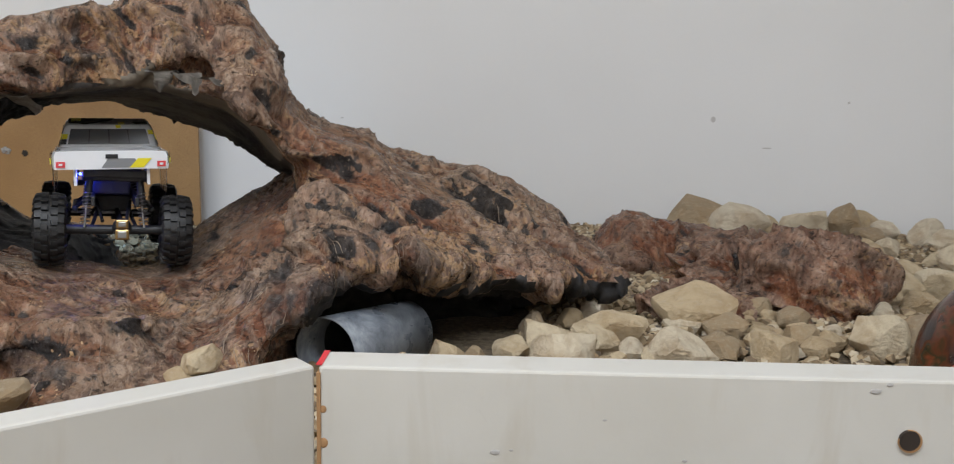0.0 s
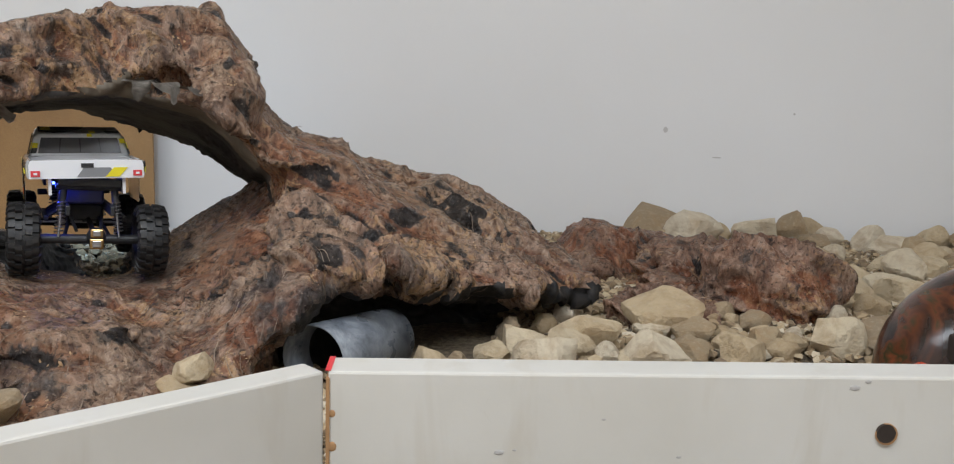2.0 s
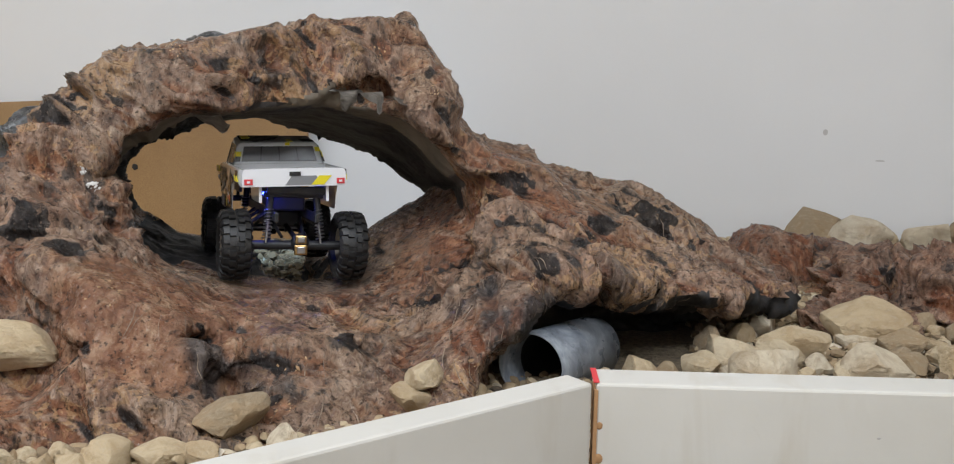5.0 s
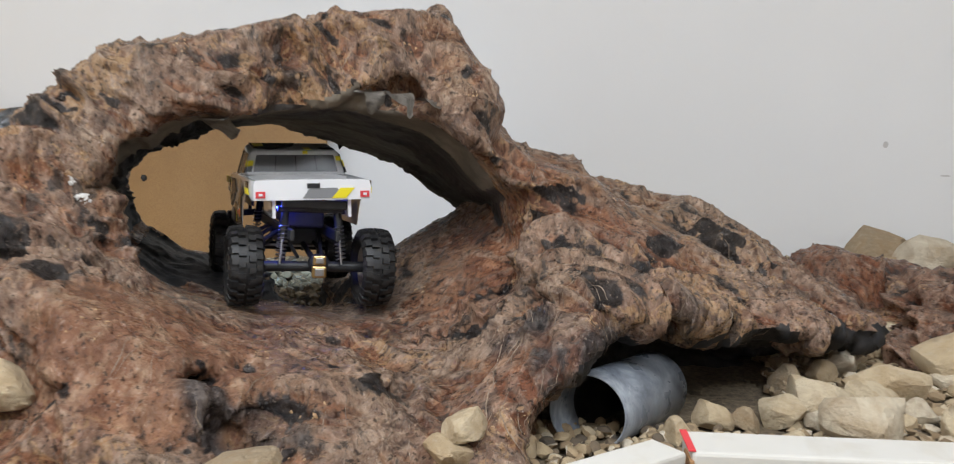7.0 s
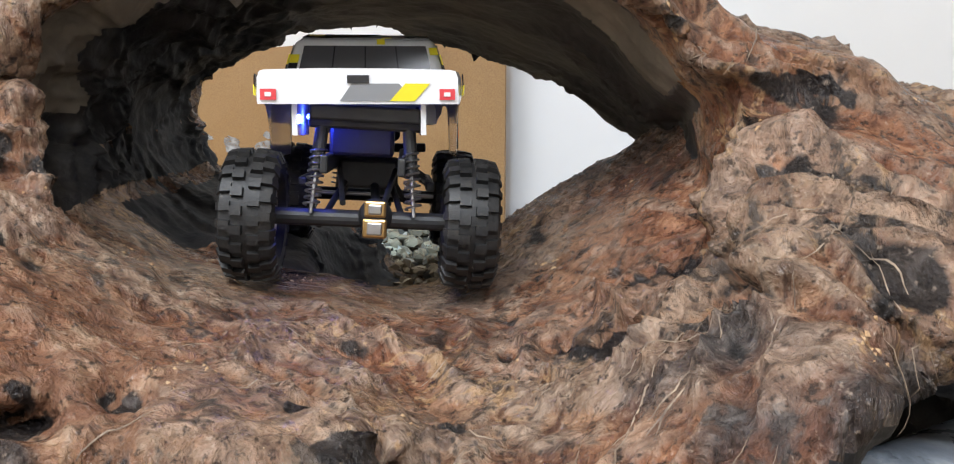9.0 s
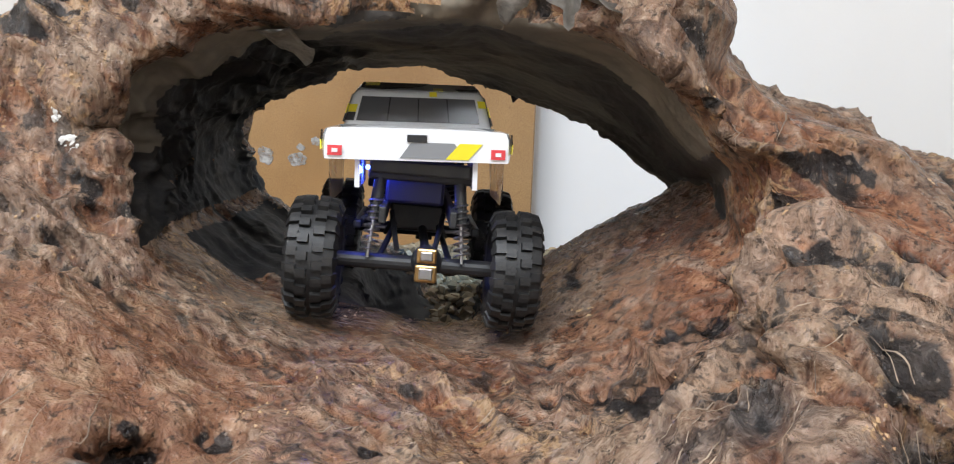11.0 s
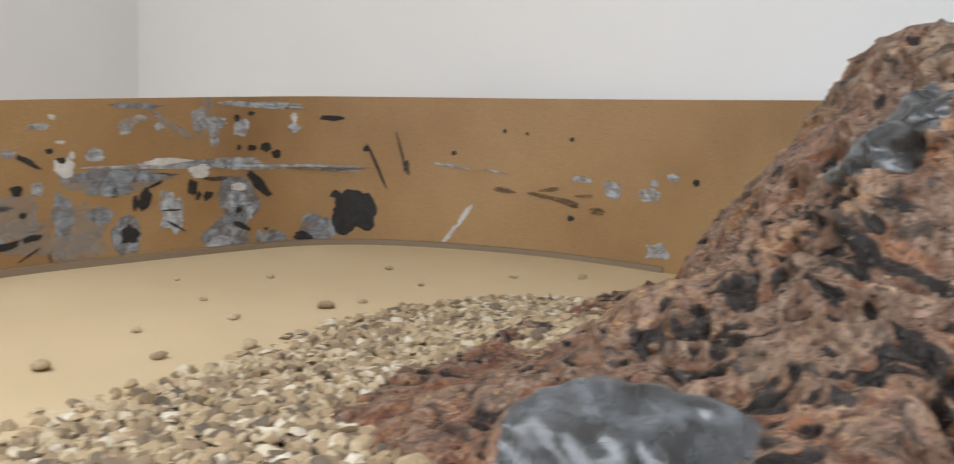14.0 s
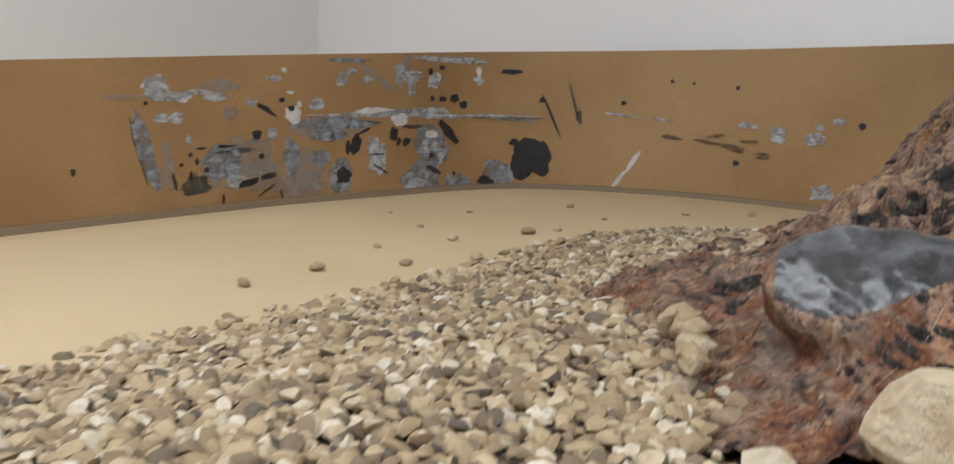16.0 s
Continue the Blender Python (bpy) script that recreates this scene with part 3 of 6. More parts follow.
verts, quads = surface(rock, np.array([X[0], Y[0], Z[0]]), STEP)
label_of = np.arange(len(verts))
while True:
    least = label_of[quads].min(1)
    after = label_of.copy()
    np.minimum.at(after, quads.ravel(), np.repeat(least, 4))
    after = after[after]
    if (after == label_of).all():
        break
    label_of = after
quads = quads[label_of[quads[:, 0]] == np.bincount(label_of).argmax()]
quads = quads[verts[quads][:, :, 2].max(1) > 0.0]


def relaxed(verts, quads, share):
    total, count = np.zeros_like(verts), np.zeros(len(verts))
    for k in range(4):
        np.add.at(total, quads[:, k], verts[quads[:, (k + 1) % 4]] + verts[quads[:, (k + 3) % 4]])
        np.add.at(count, quads[:, k], 2)
    return np.where(count[:, None] > 0, verts + share * (total / np.maximum(count, 1)[:, None] - verts), verts)


def quartered(verts, quads):
    """Each quad cut into four."""
    pairs = np.sort(np.stack([quads, np.roll(quads, -1, 1)], 2).reshape(-1, 2), 1)
    code, back = np.unique(pairs[:, 0].astype(np.int64) * len(verts) + pairs[:, 1], return_inverse=True)
    halves = (verts[code // len(verts)] + verts[code % len(verts)]) / 2
    e = back.reshape(-1, 4) + len(verts)
    c = np.arange(len(quads)) + len(verts) + len(code)
    fresh = np.concatenate([np.stack([quads[:, k], e[:, k], c, e[:, k - 1]], 1) for k in range(4)])
    return np.concatenate([verts, halves, verts[quads].mean(1)]), fresh


for _ in range(2):
    verts = relaxed(verts, quads, 0.6)
verts, quads = quartered(verts, quads)
verts = relaxed(verts, quads, 0.6)
mid = verts[quads].mean(1)
side_a, side_b = verts[quads[:, 2]] - verts[quads[:, 0]], verts[quads[:, 3]] - verts[quads[:, 1]]
facing = np.cross(side_a, side_b)
facing /= np.linalg.norm(facing, axis=1)[:, None] + 1e-9
uu = (mid[:, 0] + 0.394) * 0.911 + (mid[:, 1] - 0.366) * 0.412
vv = -(mid[:, 0] + 0.394) * 0.412 + (mid[:, 1] - 0.366) * 0.911
wild = value_noise(mid, 0.05, 8)
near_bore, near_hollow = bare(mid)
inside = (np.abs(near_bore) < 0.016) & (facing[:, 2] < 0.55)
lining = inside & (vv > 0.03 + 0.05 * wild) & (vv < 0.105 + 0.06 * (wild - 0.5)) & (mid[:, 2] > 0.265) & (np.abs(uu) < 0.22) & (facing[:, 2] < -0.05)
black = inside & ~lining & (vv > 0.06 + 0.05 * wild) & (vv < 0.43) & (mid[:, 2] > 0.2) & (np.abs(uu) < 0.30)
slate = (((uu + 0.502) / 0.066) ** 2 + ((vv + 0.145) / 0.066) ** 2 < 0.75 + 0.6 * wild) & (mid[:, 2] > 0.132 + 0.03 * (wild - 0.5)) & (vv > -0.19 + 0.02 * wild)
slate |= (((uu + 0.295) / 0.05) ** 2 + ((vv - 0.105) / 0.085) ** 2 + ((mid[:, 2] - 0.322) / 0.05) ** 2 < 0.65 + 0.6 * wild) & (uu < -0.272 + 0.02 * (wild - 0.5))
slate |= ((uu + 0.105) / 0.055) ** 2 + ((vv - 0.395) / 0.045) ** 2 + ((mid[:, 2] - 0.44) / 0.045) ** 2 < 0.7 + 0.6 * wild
# under the lip the ledge's shade is put into the colour
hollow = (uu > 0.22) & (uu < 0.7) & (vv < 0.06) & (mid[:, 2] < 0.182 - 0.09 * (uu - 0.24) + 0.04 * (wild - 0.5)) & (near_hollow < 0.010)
# bore wall and floor: black paint that takes in the shade as well
shaded_black = (vv > 0.10 + 0.12 * (wild - 0.5)) & (vv < 0.5) & (np.abs(uu) < 0.30) & (mid[:, 2] < 0.24) & inside & (uu < -0.02 - 0.1 * (wild - 0.5))
shaded_black |= (vv > 0.15 + 0.08 * (wild - 0.5)) & (vv < 0.40) & (uu > -0.2) & (uu < 0.05 + 0.1 * (wild - 0.5)) & (mid[:, 2] < 0.2) & (mid[:, 2] > 0.05)
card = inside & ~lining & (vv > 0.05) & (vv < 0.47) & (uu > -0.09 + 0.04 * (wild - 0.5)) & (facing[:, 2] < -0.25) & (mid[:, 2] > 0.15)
kinds = np.where(lining, 1, np.where(card, 4, np.where(hollow | shaded_black | black, 3, np.where(slate, 2, 0))))

# raise the crumpled skin from the bare form; it lies flatter over the grey stones and inside the bore
upward = np.zeros_like(verts)
for k in range(4):
    np.add.at(upward, quads[:, k], facing)
upward /= np.linalg.norm(upward, axis=1)[:, None] + 1e-9
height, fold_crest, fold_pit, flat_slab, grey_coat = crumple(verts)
su, sv = (verts[:, 0] + 0.394) * 0.911 + (verts[:, 1] - 0.366) * 0.412, -(verts[:, 0] + 0.394) * 0.412 + (verts[:, 1] - 0.366) * 0.911


def calm(su, sv, z, near_bore, rise):
    flat = np.clip(1.6 - ((su + 0.495) / 0.085) ** 2 - ((sv + 0.145) / 0.075) ** 2, 0, 1)
    deep = np.clip(1 - np.abs(near_bore) / 0.03, 0, 1) * ramp(sv, 0.0, 0.06)
    return (1 - 0.75 * flat) * (1 - deep * (0.5 + 0.35 * ramp(su, -0.16, -0.04))) * (1 - 0.25 * ramp(z, 0.38, 0.45)) * (1 - 0.38 * np.clip(rise, 0, 1))


height *= calm(su, sv, verts[:, 2], bare(verts)[0], upward[:, 2])
verts = verts + upward * height[:, None]
mid = verts[quads].mean(1)
side_a, side_b = verts[quads[:, 2]] - verts[quads[:, 0]], verts[quads[:, 3]] - verts[quads[:, 1]]
facing = np.cross(side_a, side_b)
facing /= np.linalg.norm(facing, axis=1)[:, None] + 1e-9


def skin_mesh(name, faces, mat):
    """A stretch of the shell as one mesh, with its folds kept for the dry-brushed paint and the darkened hollows."""
    used, flat = np.unique(faces, return_inverse=True)
    me = bpy.data.meshes.new(name)
    me.from_pydata(verts[used].tolist(), [], flat.reshape(-1, 4).tolist())
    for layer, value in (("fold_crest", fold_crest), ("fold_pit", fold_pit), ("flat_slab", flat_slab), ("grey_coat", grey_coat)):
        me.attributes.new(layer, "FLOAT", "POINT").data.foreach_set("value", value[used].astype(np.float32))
    me.materials.append(mat)
    me.shade_smooth()
    return new(name, me)


rock_arch = tagged(new("rock_arch"), "brown painted papier-mache rock arch with a tunnel through it", "rock arch")
for n, name, mat, label in ((0, "shell", ROCK, "crumpled red-brown and charcoal painted shell"), (1, "tunnel_lining", PLASTER, "bare tan plaster band inside the rim"), (3, "sooty_hollow", CHARCOAL, "black painted tunnel wall and hollow, shade put into the paint"), (4, "tunnel_ceiling", CARD, "smooth grey tunnel ceiling, darkened for the shade in the bore")):
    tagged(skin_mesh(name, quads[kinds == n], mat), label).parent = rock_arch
for label, chosen in (("smooth dark grey stone patch", uu < -0.4), ("grey stone lump on the flank", (uu > -0.4) & (uu < -0.2)), ("grey stone flake on the crown", uu > -0.2)):
    tagged(skin_mesh("slate_stone", quads[(kinds == 2) & chosen], SLATE), label).parent = rock_arch

FLECK = random.Random(31)


def flecks(name, label, mat, spots, lo, hi):
    """Thin dabs of paint lying on the moulded skin."""
    bm = bmesh.new()
    for x, y, z, r, count in spots:
        close = np.argwhere(np.linalg.norm(mid - np.array([x, y, z]), axis=1) < r).ravel()
        if not len(close):
            continue
        drift = Vector((FLECK.uniform(-1, 1), FLECK.uniform(-1, 1), FLECK.uniform(-1, 1)))
        for _ in range(count):
            n = int(close[FLECK.randrange(len(close))])
            up = Vector(facing[n])
            ahead = (drift - up * drift.dot(up)).normalized()
            across = up.cross(ahead)
            c = Vector(mid[n]) + up * 0.0004 + ahead * FLECK.uniform(-0.0035, 0.0035) + across * FLECK.uniform(-0.0035, 0.0035)
            size, long = FLECK.uniform(lo, hi), FLECK.uniform(0.8, 2.2)
            ring = []
            for k in range(9):
                a, w = 2 * math.pi * k / 9, size * FLECK.uniform(0.55, 1.2)
                ring.append(bm.verts.new(c + ahead * (w * long * math.cos(a)) + across * (w * math.sin(a)) - up * 0.0006))
            top = bm.verts.new(c + up * 0.0006)
            for k in range(9):
                bm.faces.new((ring[k], ring[(k + 1) % 9], top))
    tagged(part(name, bm, mat, rock_arch, label), kind="stuff")


flecks("white_fleck", "flecks of white paint", PAINT_WHITE, ((-0.586, 0.275, 0.285, 0.0087, 12), (-0.600, 0.285, 0.30, 0.0074, 8), (-0.548, 0.439, 0.138, 0.0093, 12), (-0.512, 0.67, 0.13, 0.0068, 8), (-0.327, 0.312, 0.101, 0.0099, 8), (-0.30, 0.31, 0.10, 0.0081, 6)), 0.0008, 0.0030)
skinned = np.argwhere((kinds == 0) & (facing[:, 2] > -0.2)).ravel()
scattered = [(*mid[int(skinned[FLECK.randrange(len(skinned))])], FLECK.uniform(0.008, 0.028), FLECK.randrange(3, 12)) for _ in range(190)]
flecks("ochre_fleck", "flecks of ochre paint", PAINT_OCHRE, scattered, 0.0005, 0.0017)


# fibres of paper drawn over the skin, all strands growing together
slope = np.gradient(rock, STEP)
DRAPE = random.Random(77)
PULL = np.random.RandomState(77)


def settle(p):
    """The nearest places on the crumpled skin, and the normals there."""
    for _ in range(3):
        at = tuple(np.clip(((p - np.array([X[0], Y[0], Z[0]])) / STEP).round().astype(int), 1, np.array(rock.shape) - 2).T)
        up = np.stack([g[at] for g in slope], 1)
        off = p - np.stack([X[at[0]], Y[at[1]], Z[at[2]]], 1)
        f = rock[at] + (up * off).sum(1)
        p = p - up * (f / np.maximum((up**2).sum(1), 0.05))[:, None]
    up = up / (np.linalg.norm(up, axis=1)[:, None] + 1e-9)
    su, sv = (p[:, 0] + 0.394) * 0.911 + (p[:, 1] - 0.366) * 0.412, -(p[:, 0] + 0.394) * 0.412 + (p[:, 1] - 0.366) * 0.911
    return p, p + up * (crumple(p)[0] * calm(su, sv, p[:, 2], bare(p)[0], up[:, 2]))[:, None], up


clumped = skinned[(value_noise(mid[skinned], 0.16, 23) > 0.47) & (vv[skinned] < 0.2)]
STRANDS, JOINTS = 380, 14
flat, top, up = settle(mid[clumped[PULL.randint(0, len(clumped), STRANDS)]])
heading = np.stack([PULL.uniform(-0.5, 0.3, STRANDS), PULL.uniform(-0.65, -0.05, STRANDS), np.full(STRANDS, -0.75)], 1)
thick, grown = PULL.uniform(0.0002, 0.0006, STRANDS), PULL.randint(6, JOINTS, STRANDS)
strands = [[] for _ in range(STRANDS)]
for k in range(JOINTS):
    ahead = heading - up * (heading * up).sum(1)[:, None]
    ahead /= np.linalg.norm(ahead, axis=1)[:, None] + 1e-6
    across = np.cross(up, ahead)
    for n in range(STRANDS):
        if k < grown[n]:
            w = thick[n] * (1.15 - abs(2 * k / grown[n] - 0.9))
            strands[n].append([top[n] + up[n] * w * 0.25 + across[n] * (w * math.cos(a)) + up[n] * (w * 0.8 * math.sin(a)) for a in (0, 1.05, 2.09, 3.14)])
    heading = heading + np.stack([PULL.uniform(-0.14, 0.14, STRANDS), PULL.uniform(-0.14, 0.14, STRANDS), PULL.uniform(-0.1, 0.1, STRANDS)], 1)
    flat, top, up = settle(flat + ahead * 0.0045)
bm = bmesh.new()
for strand in strands:
    rings = [[bm.verts.new(v) for v in ring] for ring in strand]
    for a, b in zip(rings, rings[1:]):
        for k in range(3):
            bm.faces.new((a[k], b[k], b[k + 1], a[k + 1]))
bmesh.ops.recalc_face_normals(bm, faces=bm.faces)
tagged(part("paper_fibre", bm, FIBRE, rock_arch, "tan paper fibres drawn over the shell", smooth=True), kind="stuff")

# ragged teeth of paper along the far rim
for _ in range(17):
    u = DRAPE.uniform(-0.20, 0.08)
    v, long, wide = 0.425 + DRAPE.uniform(-0.015, 0.005), DRAPE.uniform(0.010, 0.024), DRAPE.uniform(0.005, 0.013)
    spot = (int(round((-0.394 + 0.911 * u - 0.412 * v - X[0]) / STEP)), int(round((0.366 + 0.412 * u + 0.911 * v - Y[0]) / STEP)))
    solid = np.argwhere(rock[spot[0], spot[1], 42:] < -0.003).ravel()
    if not len(solid):
        continue
    z = float(Z[42 + solid[0]]) + 0.006
    bm = bmesh.new()
    rows = []
    for k in range(5):
        t = k / 4
        w = wide * (1 - t) ** 0.8 * DRAPE.uniform(0.8, 1.15)
        lean = 0.006 * t * t * math.sin(u * 70)
        rows.append([bm.verts.new((-0.394 + 0.911 * (u + lean + e) - 0.412 * (v + d), 0.366 + 0.412 * (u + lean + e) + 0.911 * (v + d), z - long * t)) for e, d in ((-w, 0), (0, -0.003 * (1 - t)), (w, 0), (0, 0.003 * (1 - t)))])
    for a, b in zip(rows, rows[1:]):
        for k in range(4):
            bm.faces.new((a[k], a[(k + 1) % 4], b[(k + 1) % 4], b[k]))
    bmesh.ops.recalc_face_normals(bm, faces=bm.faces)
    part("paper_tooth", bm, CHARCOAL, rock_arch, "black ragged paper tooth hanging from the rim", smooth=True)


def shred(x, y, z, long, wide, turn, sag, mat):
    """A curled strip of paper skin hanging from the rim."""
    bm = bmesh.new()
    rows = []
    c, s = math.cos(radians(turn)), math.sin(radians(turn))
    for k in range(9):
        t = k / 8
        w = wide * (1 - 0.75 * t * t) * (1 + 0.25 * math.sin(7 * t + turn))
        px, pz = long * t * math.cos(sag * t), -long * t * math.sin(sag * t)
        rows.append([bm.verts.new((x + c * px - s * o + 0.004 * math.sin(5 * t + o * 90), y + s * px + c * o, z + pz + 0.003 * math.sin(9 * t + 3 * e))) for o, e in ((-w, 0), (0, 1), (w, 2))])
    for a, b in zip(rows, rows[1:]):
        for k in (0, 1):
            bm.faces.new((a[k], b[k], b[k + 1], a[k + 1]))
    bmesh.ops.solidify(bm, geom=bm.faces[:], thickness=0.0015)
    bmesh.ops.recalc_face_normals(bm, faces=bm.faces)
    part("loose_strip", bm, mat, rock_arch, "torn pale paper strip under the rim", smooth=True)


for x, y, z, long, wide, turn, sag in ((-0.31, 0.43, 0.39, 0.034, 0.020, -20, 0.8), (-0.285, 0.44, 0.385, 0.032, 0.024, 10, 0.6), (-0.335, 0.425, 0.392, 0.028, 0.016, -60, 1.0), (-0.26, 0.45, 0.375, 0.026, 0.018, 40, 0.9), (-0.50, 0.37, 0.36, 0.045, 0.026, 70, 0.5)):
    shred(x, y, z, long, wide, turn, sag, PAPER)


# ---- setting ----
def wall(name, label, category, *span):
    return tagged(boxed(name, WALL, *span), label, category, kind="structure")


wall("wall_north", "white painted wall with faint scuffs", "wall", -3.05, 2.6, 1.425, 1.5, -0.1, 1.9)
wall("wall_west", "white painted wall in soft shade", "wall", -3.05, -2.955, -2.4, 1.425, -0.1, 1.9)
wall("wall_east", "white painted side wall", "wall", 2.5, 2.6, -2.4, 1.425, -0.1, 1.9)
wall("wall_south", "white painted wall behind the course", "wall", -3.05, 2.6, -2.5, -2.4, -0.1, 1.9)
wall("ceiling", "plain white ceiling", "ceiling", -3.05, 2.6, -2.5, 1.5, 1.9, 2.0)

# sand-coloured sheet, and the gravel's own ground which swells towards the rocks
tagged(boxed("floor", SAND, -3.05, 2.6, -2.5, 1.5, -0.1, 0.0), "smooth sand-coloured floor sheet", "floor", kind="structure")


def ease(x, lo, hi):
    t = min(max((x - lo) / (hi - lo), 0.0), 1.0)
    return t * t * (3 - 2 * t)


def gravel_edge(y):
    return float(np.interp(y, [-0.6, 0.3, 0.6, 0.77, 0.96, 1.1, 1.2, 1.4], [-1.45, -1.44, -1.48, -1.45, -1.38, -1.18, -1.0, -0.9]))


def ground_height(x, y):
    h = 0.055 * ease(x, gravel_edge(y), gravel_edge(y) + 0.45) + 0.028 * ease(x, -0.8, -0.1)
    h += 0.047 * math.exp(-(((x + 0.62) / 0.26) ** 2) - ((y - 0.90) / 0.24) ** 2)
    h += 0.012 * ease(y, 0.7, 1.3) * ease(x, 0.1, 0.5) - 0.004
    return h + 0.010 * (noise.noise((x * 5, y * 5, 0.3)) * ease(x, -1.4, -1.1))


bm = bmesh.new()
NX, NY = 120, 60
lattice = [[bm.verts.new((x, y, ground_height(x, y) - 0.003)) for y in np.linspace(-0.62, 1.42, NY)] for x in np.linspace(-1.55, 2.4, NX)]
for i in range(NX - 1):
    for j in range(NY - 1):
        bm.faces.new((lattice[i][j], lattice[i + 1][j], lattice[i + 1][j + 1], lattice[i][j + 1]))
tagged(part("ground", bm, GRAVEL_BED, smooth=True), "dusty grit bed under the gravel", "ground", kind="structure")


# ---- bent hardboard fence ----
def rounded(points, times=3):
    points = [Vector(p) for p in points]
    for _ in range(times):
        fresh = [points[0]]
        for p, q in zip(points, points[1:]):
            fresh += [p * 0.75 + q * 0.25, p * 0.25 + q * 0.75]
        points = fresh + [points[-1]]
    return points


FENCE = rounded([(-2.05, -0.6), (-2.05, 0.45), (-2.03, 0.62), (-2.0, 0.84), (-1.97, 1.03), (-1.9, 1.16), (-1.79, 1.26), (-1.55, 1.38), (-1.3, 1.41), (-1.0, 1.395), (-0.745, 1.37)])
RUN = [0.0]
for p, q in zip(FENCE, FENCE[1:]):
    RUN.append(RUN[-1] + (q - p).length)


def fence_at(s, z, out=0.0):
    """A place on the fence: s along it, z up, out towards the sand."""
    k = min(max(int(np.searchsorted(RUN, s)) - 1, 0), len(RUN) - 2)
    d = (FENCE[k + 1] - FENCE[k]).normalized()
    p = FENCE[k] + d * (s - RUN[k])
    return Vector((p.x + d.y * out, p.y - d.x * out, z))


def fence_top(s):
    return 0.237 + 0.05 * s


bm = bmesh.new()
steps = [RUN[-1] * k / 140 for k in range(141)]
ring = [[bm.verts.new(v) for v in (fence_at(s, -0.004, 0), fence_at(s, fence_top(s), 0), fence_at(s, fence_top(s), -0.005), fence_at(s, -0.004, -0.005))] for s in steps]
for a, b in zip(ring, ring[1:]):
    for k in range(4):
        bm.faces.new((a[k], b[k], b[(k + 1) % 4], a[(k + 1) % 4]))
bm.faces.new(ring[0])
bm.faces.new(ring[-1][::-1])
bmesh.ops.recalc_face_normals(bm, faces=bm.faces)
fence = tagged(part("hardboard_fence", bm, PLY), "bent brown hardboard sheet with grey and black paint marks", "board")
# a thin wooden strip along the fence's foot
bm = bmesh.new()
ring = [[bm.verts.new(v) for v in (fence_at(s, -0.003, 0.010), fence_at(s, 0.011, 0.008), fence_at(s, 0.012, 0.001), fence_at(s, -0.003, 0.001))] for s in steps[:-24]]
for a, b in zip(ring, ring[1:]):
    for k in range(4):
        bm.faces.new((a[k], b[k], b[(k + 1) % 4], a[(k + 1) % 4]))
bm.faces.new(ring[0])
bm.faces.new(ring[-1][::-1])
bmesh.ops.recalc_face_normals(bm, faces=bm.faces)
part("foot_strip", bm, STRIP, fence, "grey-brown strip along the foot")

DAUB = random.Random(5)


COATS = iter(range(1, 1000))


def daub(s, z, w, h, mat, ragged=0.25, turn=0.0):
    """A thin dab of dried paint on the fence, w along and h up, with a ragged rim; later coats lie over earlier ones."""
    bm = bmesh.new()
    n = 40
    ca, sa = math.cos(turn), math.sin(turn)
    lift = 0.0004 + 0.000012 * next(COATS)
    ring = []
    seed = DAUB.random() * 50
    for k in range(n):
        a = 2 * math.pi * k / n
        r = 1 + ragged * noise.noise((math.cos(a) * 1.5 + seed, math.sin(a) * 1.5, seed)) * 1.5 + ragged * 0.6 * noise.noise((math.cos(a) * 5 + seed, math.sin(a) * 5, seed)) + ragged * 0.12 * DAUB.uniform(-1, 1)
        c, d = math.cos(a), math.sin(a)
        box_like = 1 / max(abs(c), abs(d)) ** 0.12
        du, dv = 0.5 * w * r * c * box_like, 0.5 * h * r * d * box_like
        ring.append((s + ca * du - sa * dv, min(max(z + sa * du + ca * dv, 0.013), fence_top(s) - 0.001)))
    hub = bm.verts.new(fence_at(s, max(z, 0.014), lift))
    rim = [bm.verts.new(fence_at(p, q, lift)) for p, q in ring]
    low = [bm.verts.new(fence_at(p, q, 0.0001)) for p, q in ring]
    for k in range(n):
        bm.faces.new((hub, rim[k], rim[(k + 1) % n]))
        bm.faces.new((rim[k], low[k], low[(k + 1) % n], rim[(k + 1) % n]))
    bmesh.ops.recalc_face_normals(bm, faces=bm.faces)
    part("paint_mark", bm, mat, fence)


# older stains first, then smears, dabs and black strokes over them
for s, z, w, h, a in ((0.977, 0.233, 0.072, 0.028, 0), (0.789, 0.212, 0.071, 0.010, 0), (0.998, 0.182, 0.032, 0.024, 0), (0.959, 0.073, 0.053, 0.070, 0), (1.040, 0.101, 0.123, 0.079, 0), (1.137, 0.041, 0.032, 0.057, 0), (1.173, 0.059, 0.082, 0.096, 0), (1.080, 0.064, 0.093, 0.074, 0), (1.190, 0.034, 0.061, 0.048, 0), (1.348, 0.256, 0.121, 0.015, -0.5), (1.432, 0.287, 0.019, 0.056, 0), (1.509, 0.081, 0.068, 0.054, 0), (1.241, 0.152, 0.213, 0.041, 0), (0.867, 0.090, 0.029, 0.093, 0.1)):
    daub(s, z, w, h, PAINT_HAZE, 0.3, a)
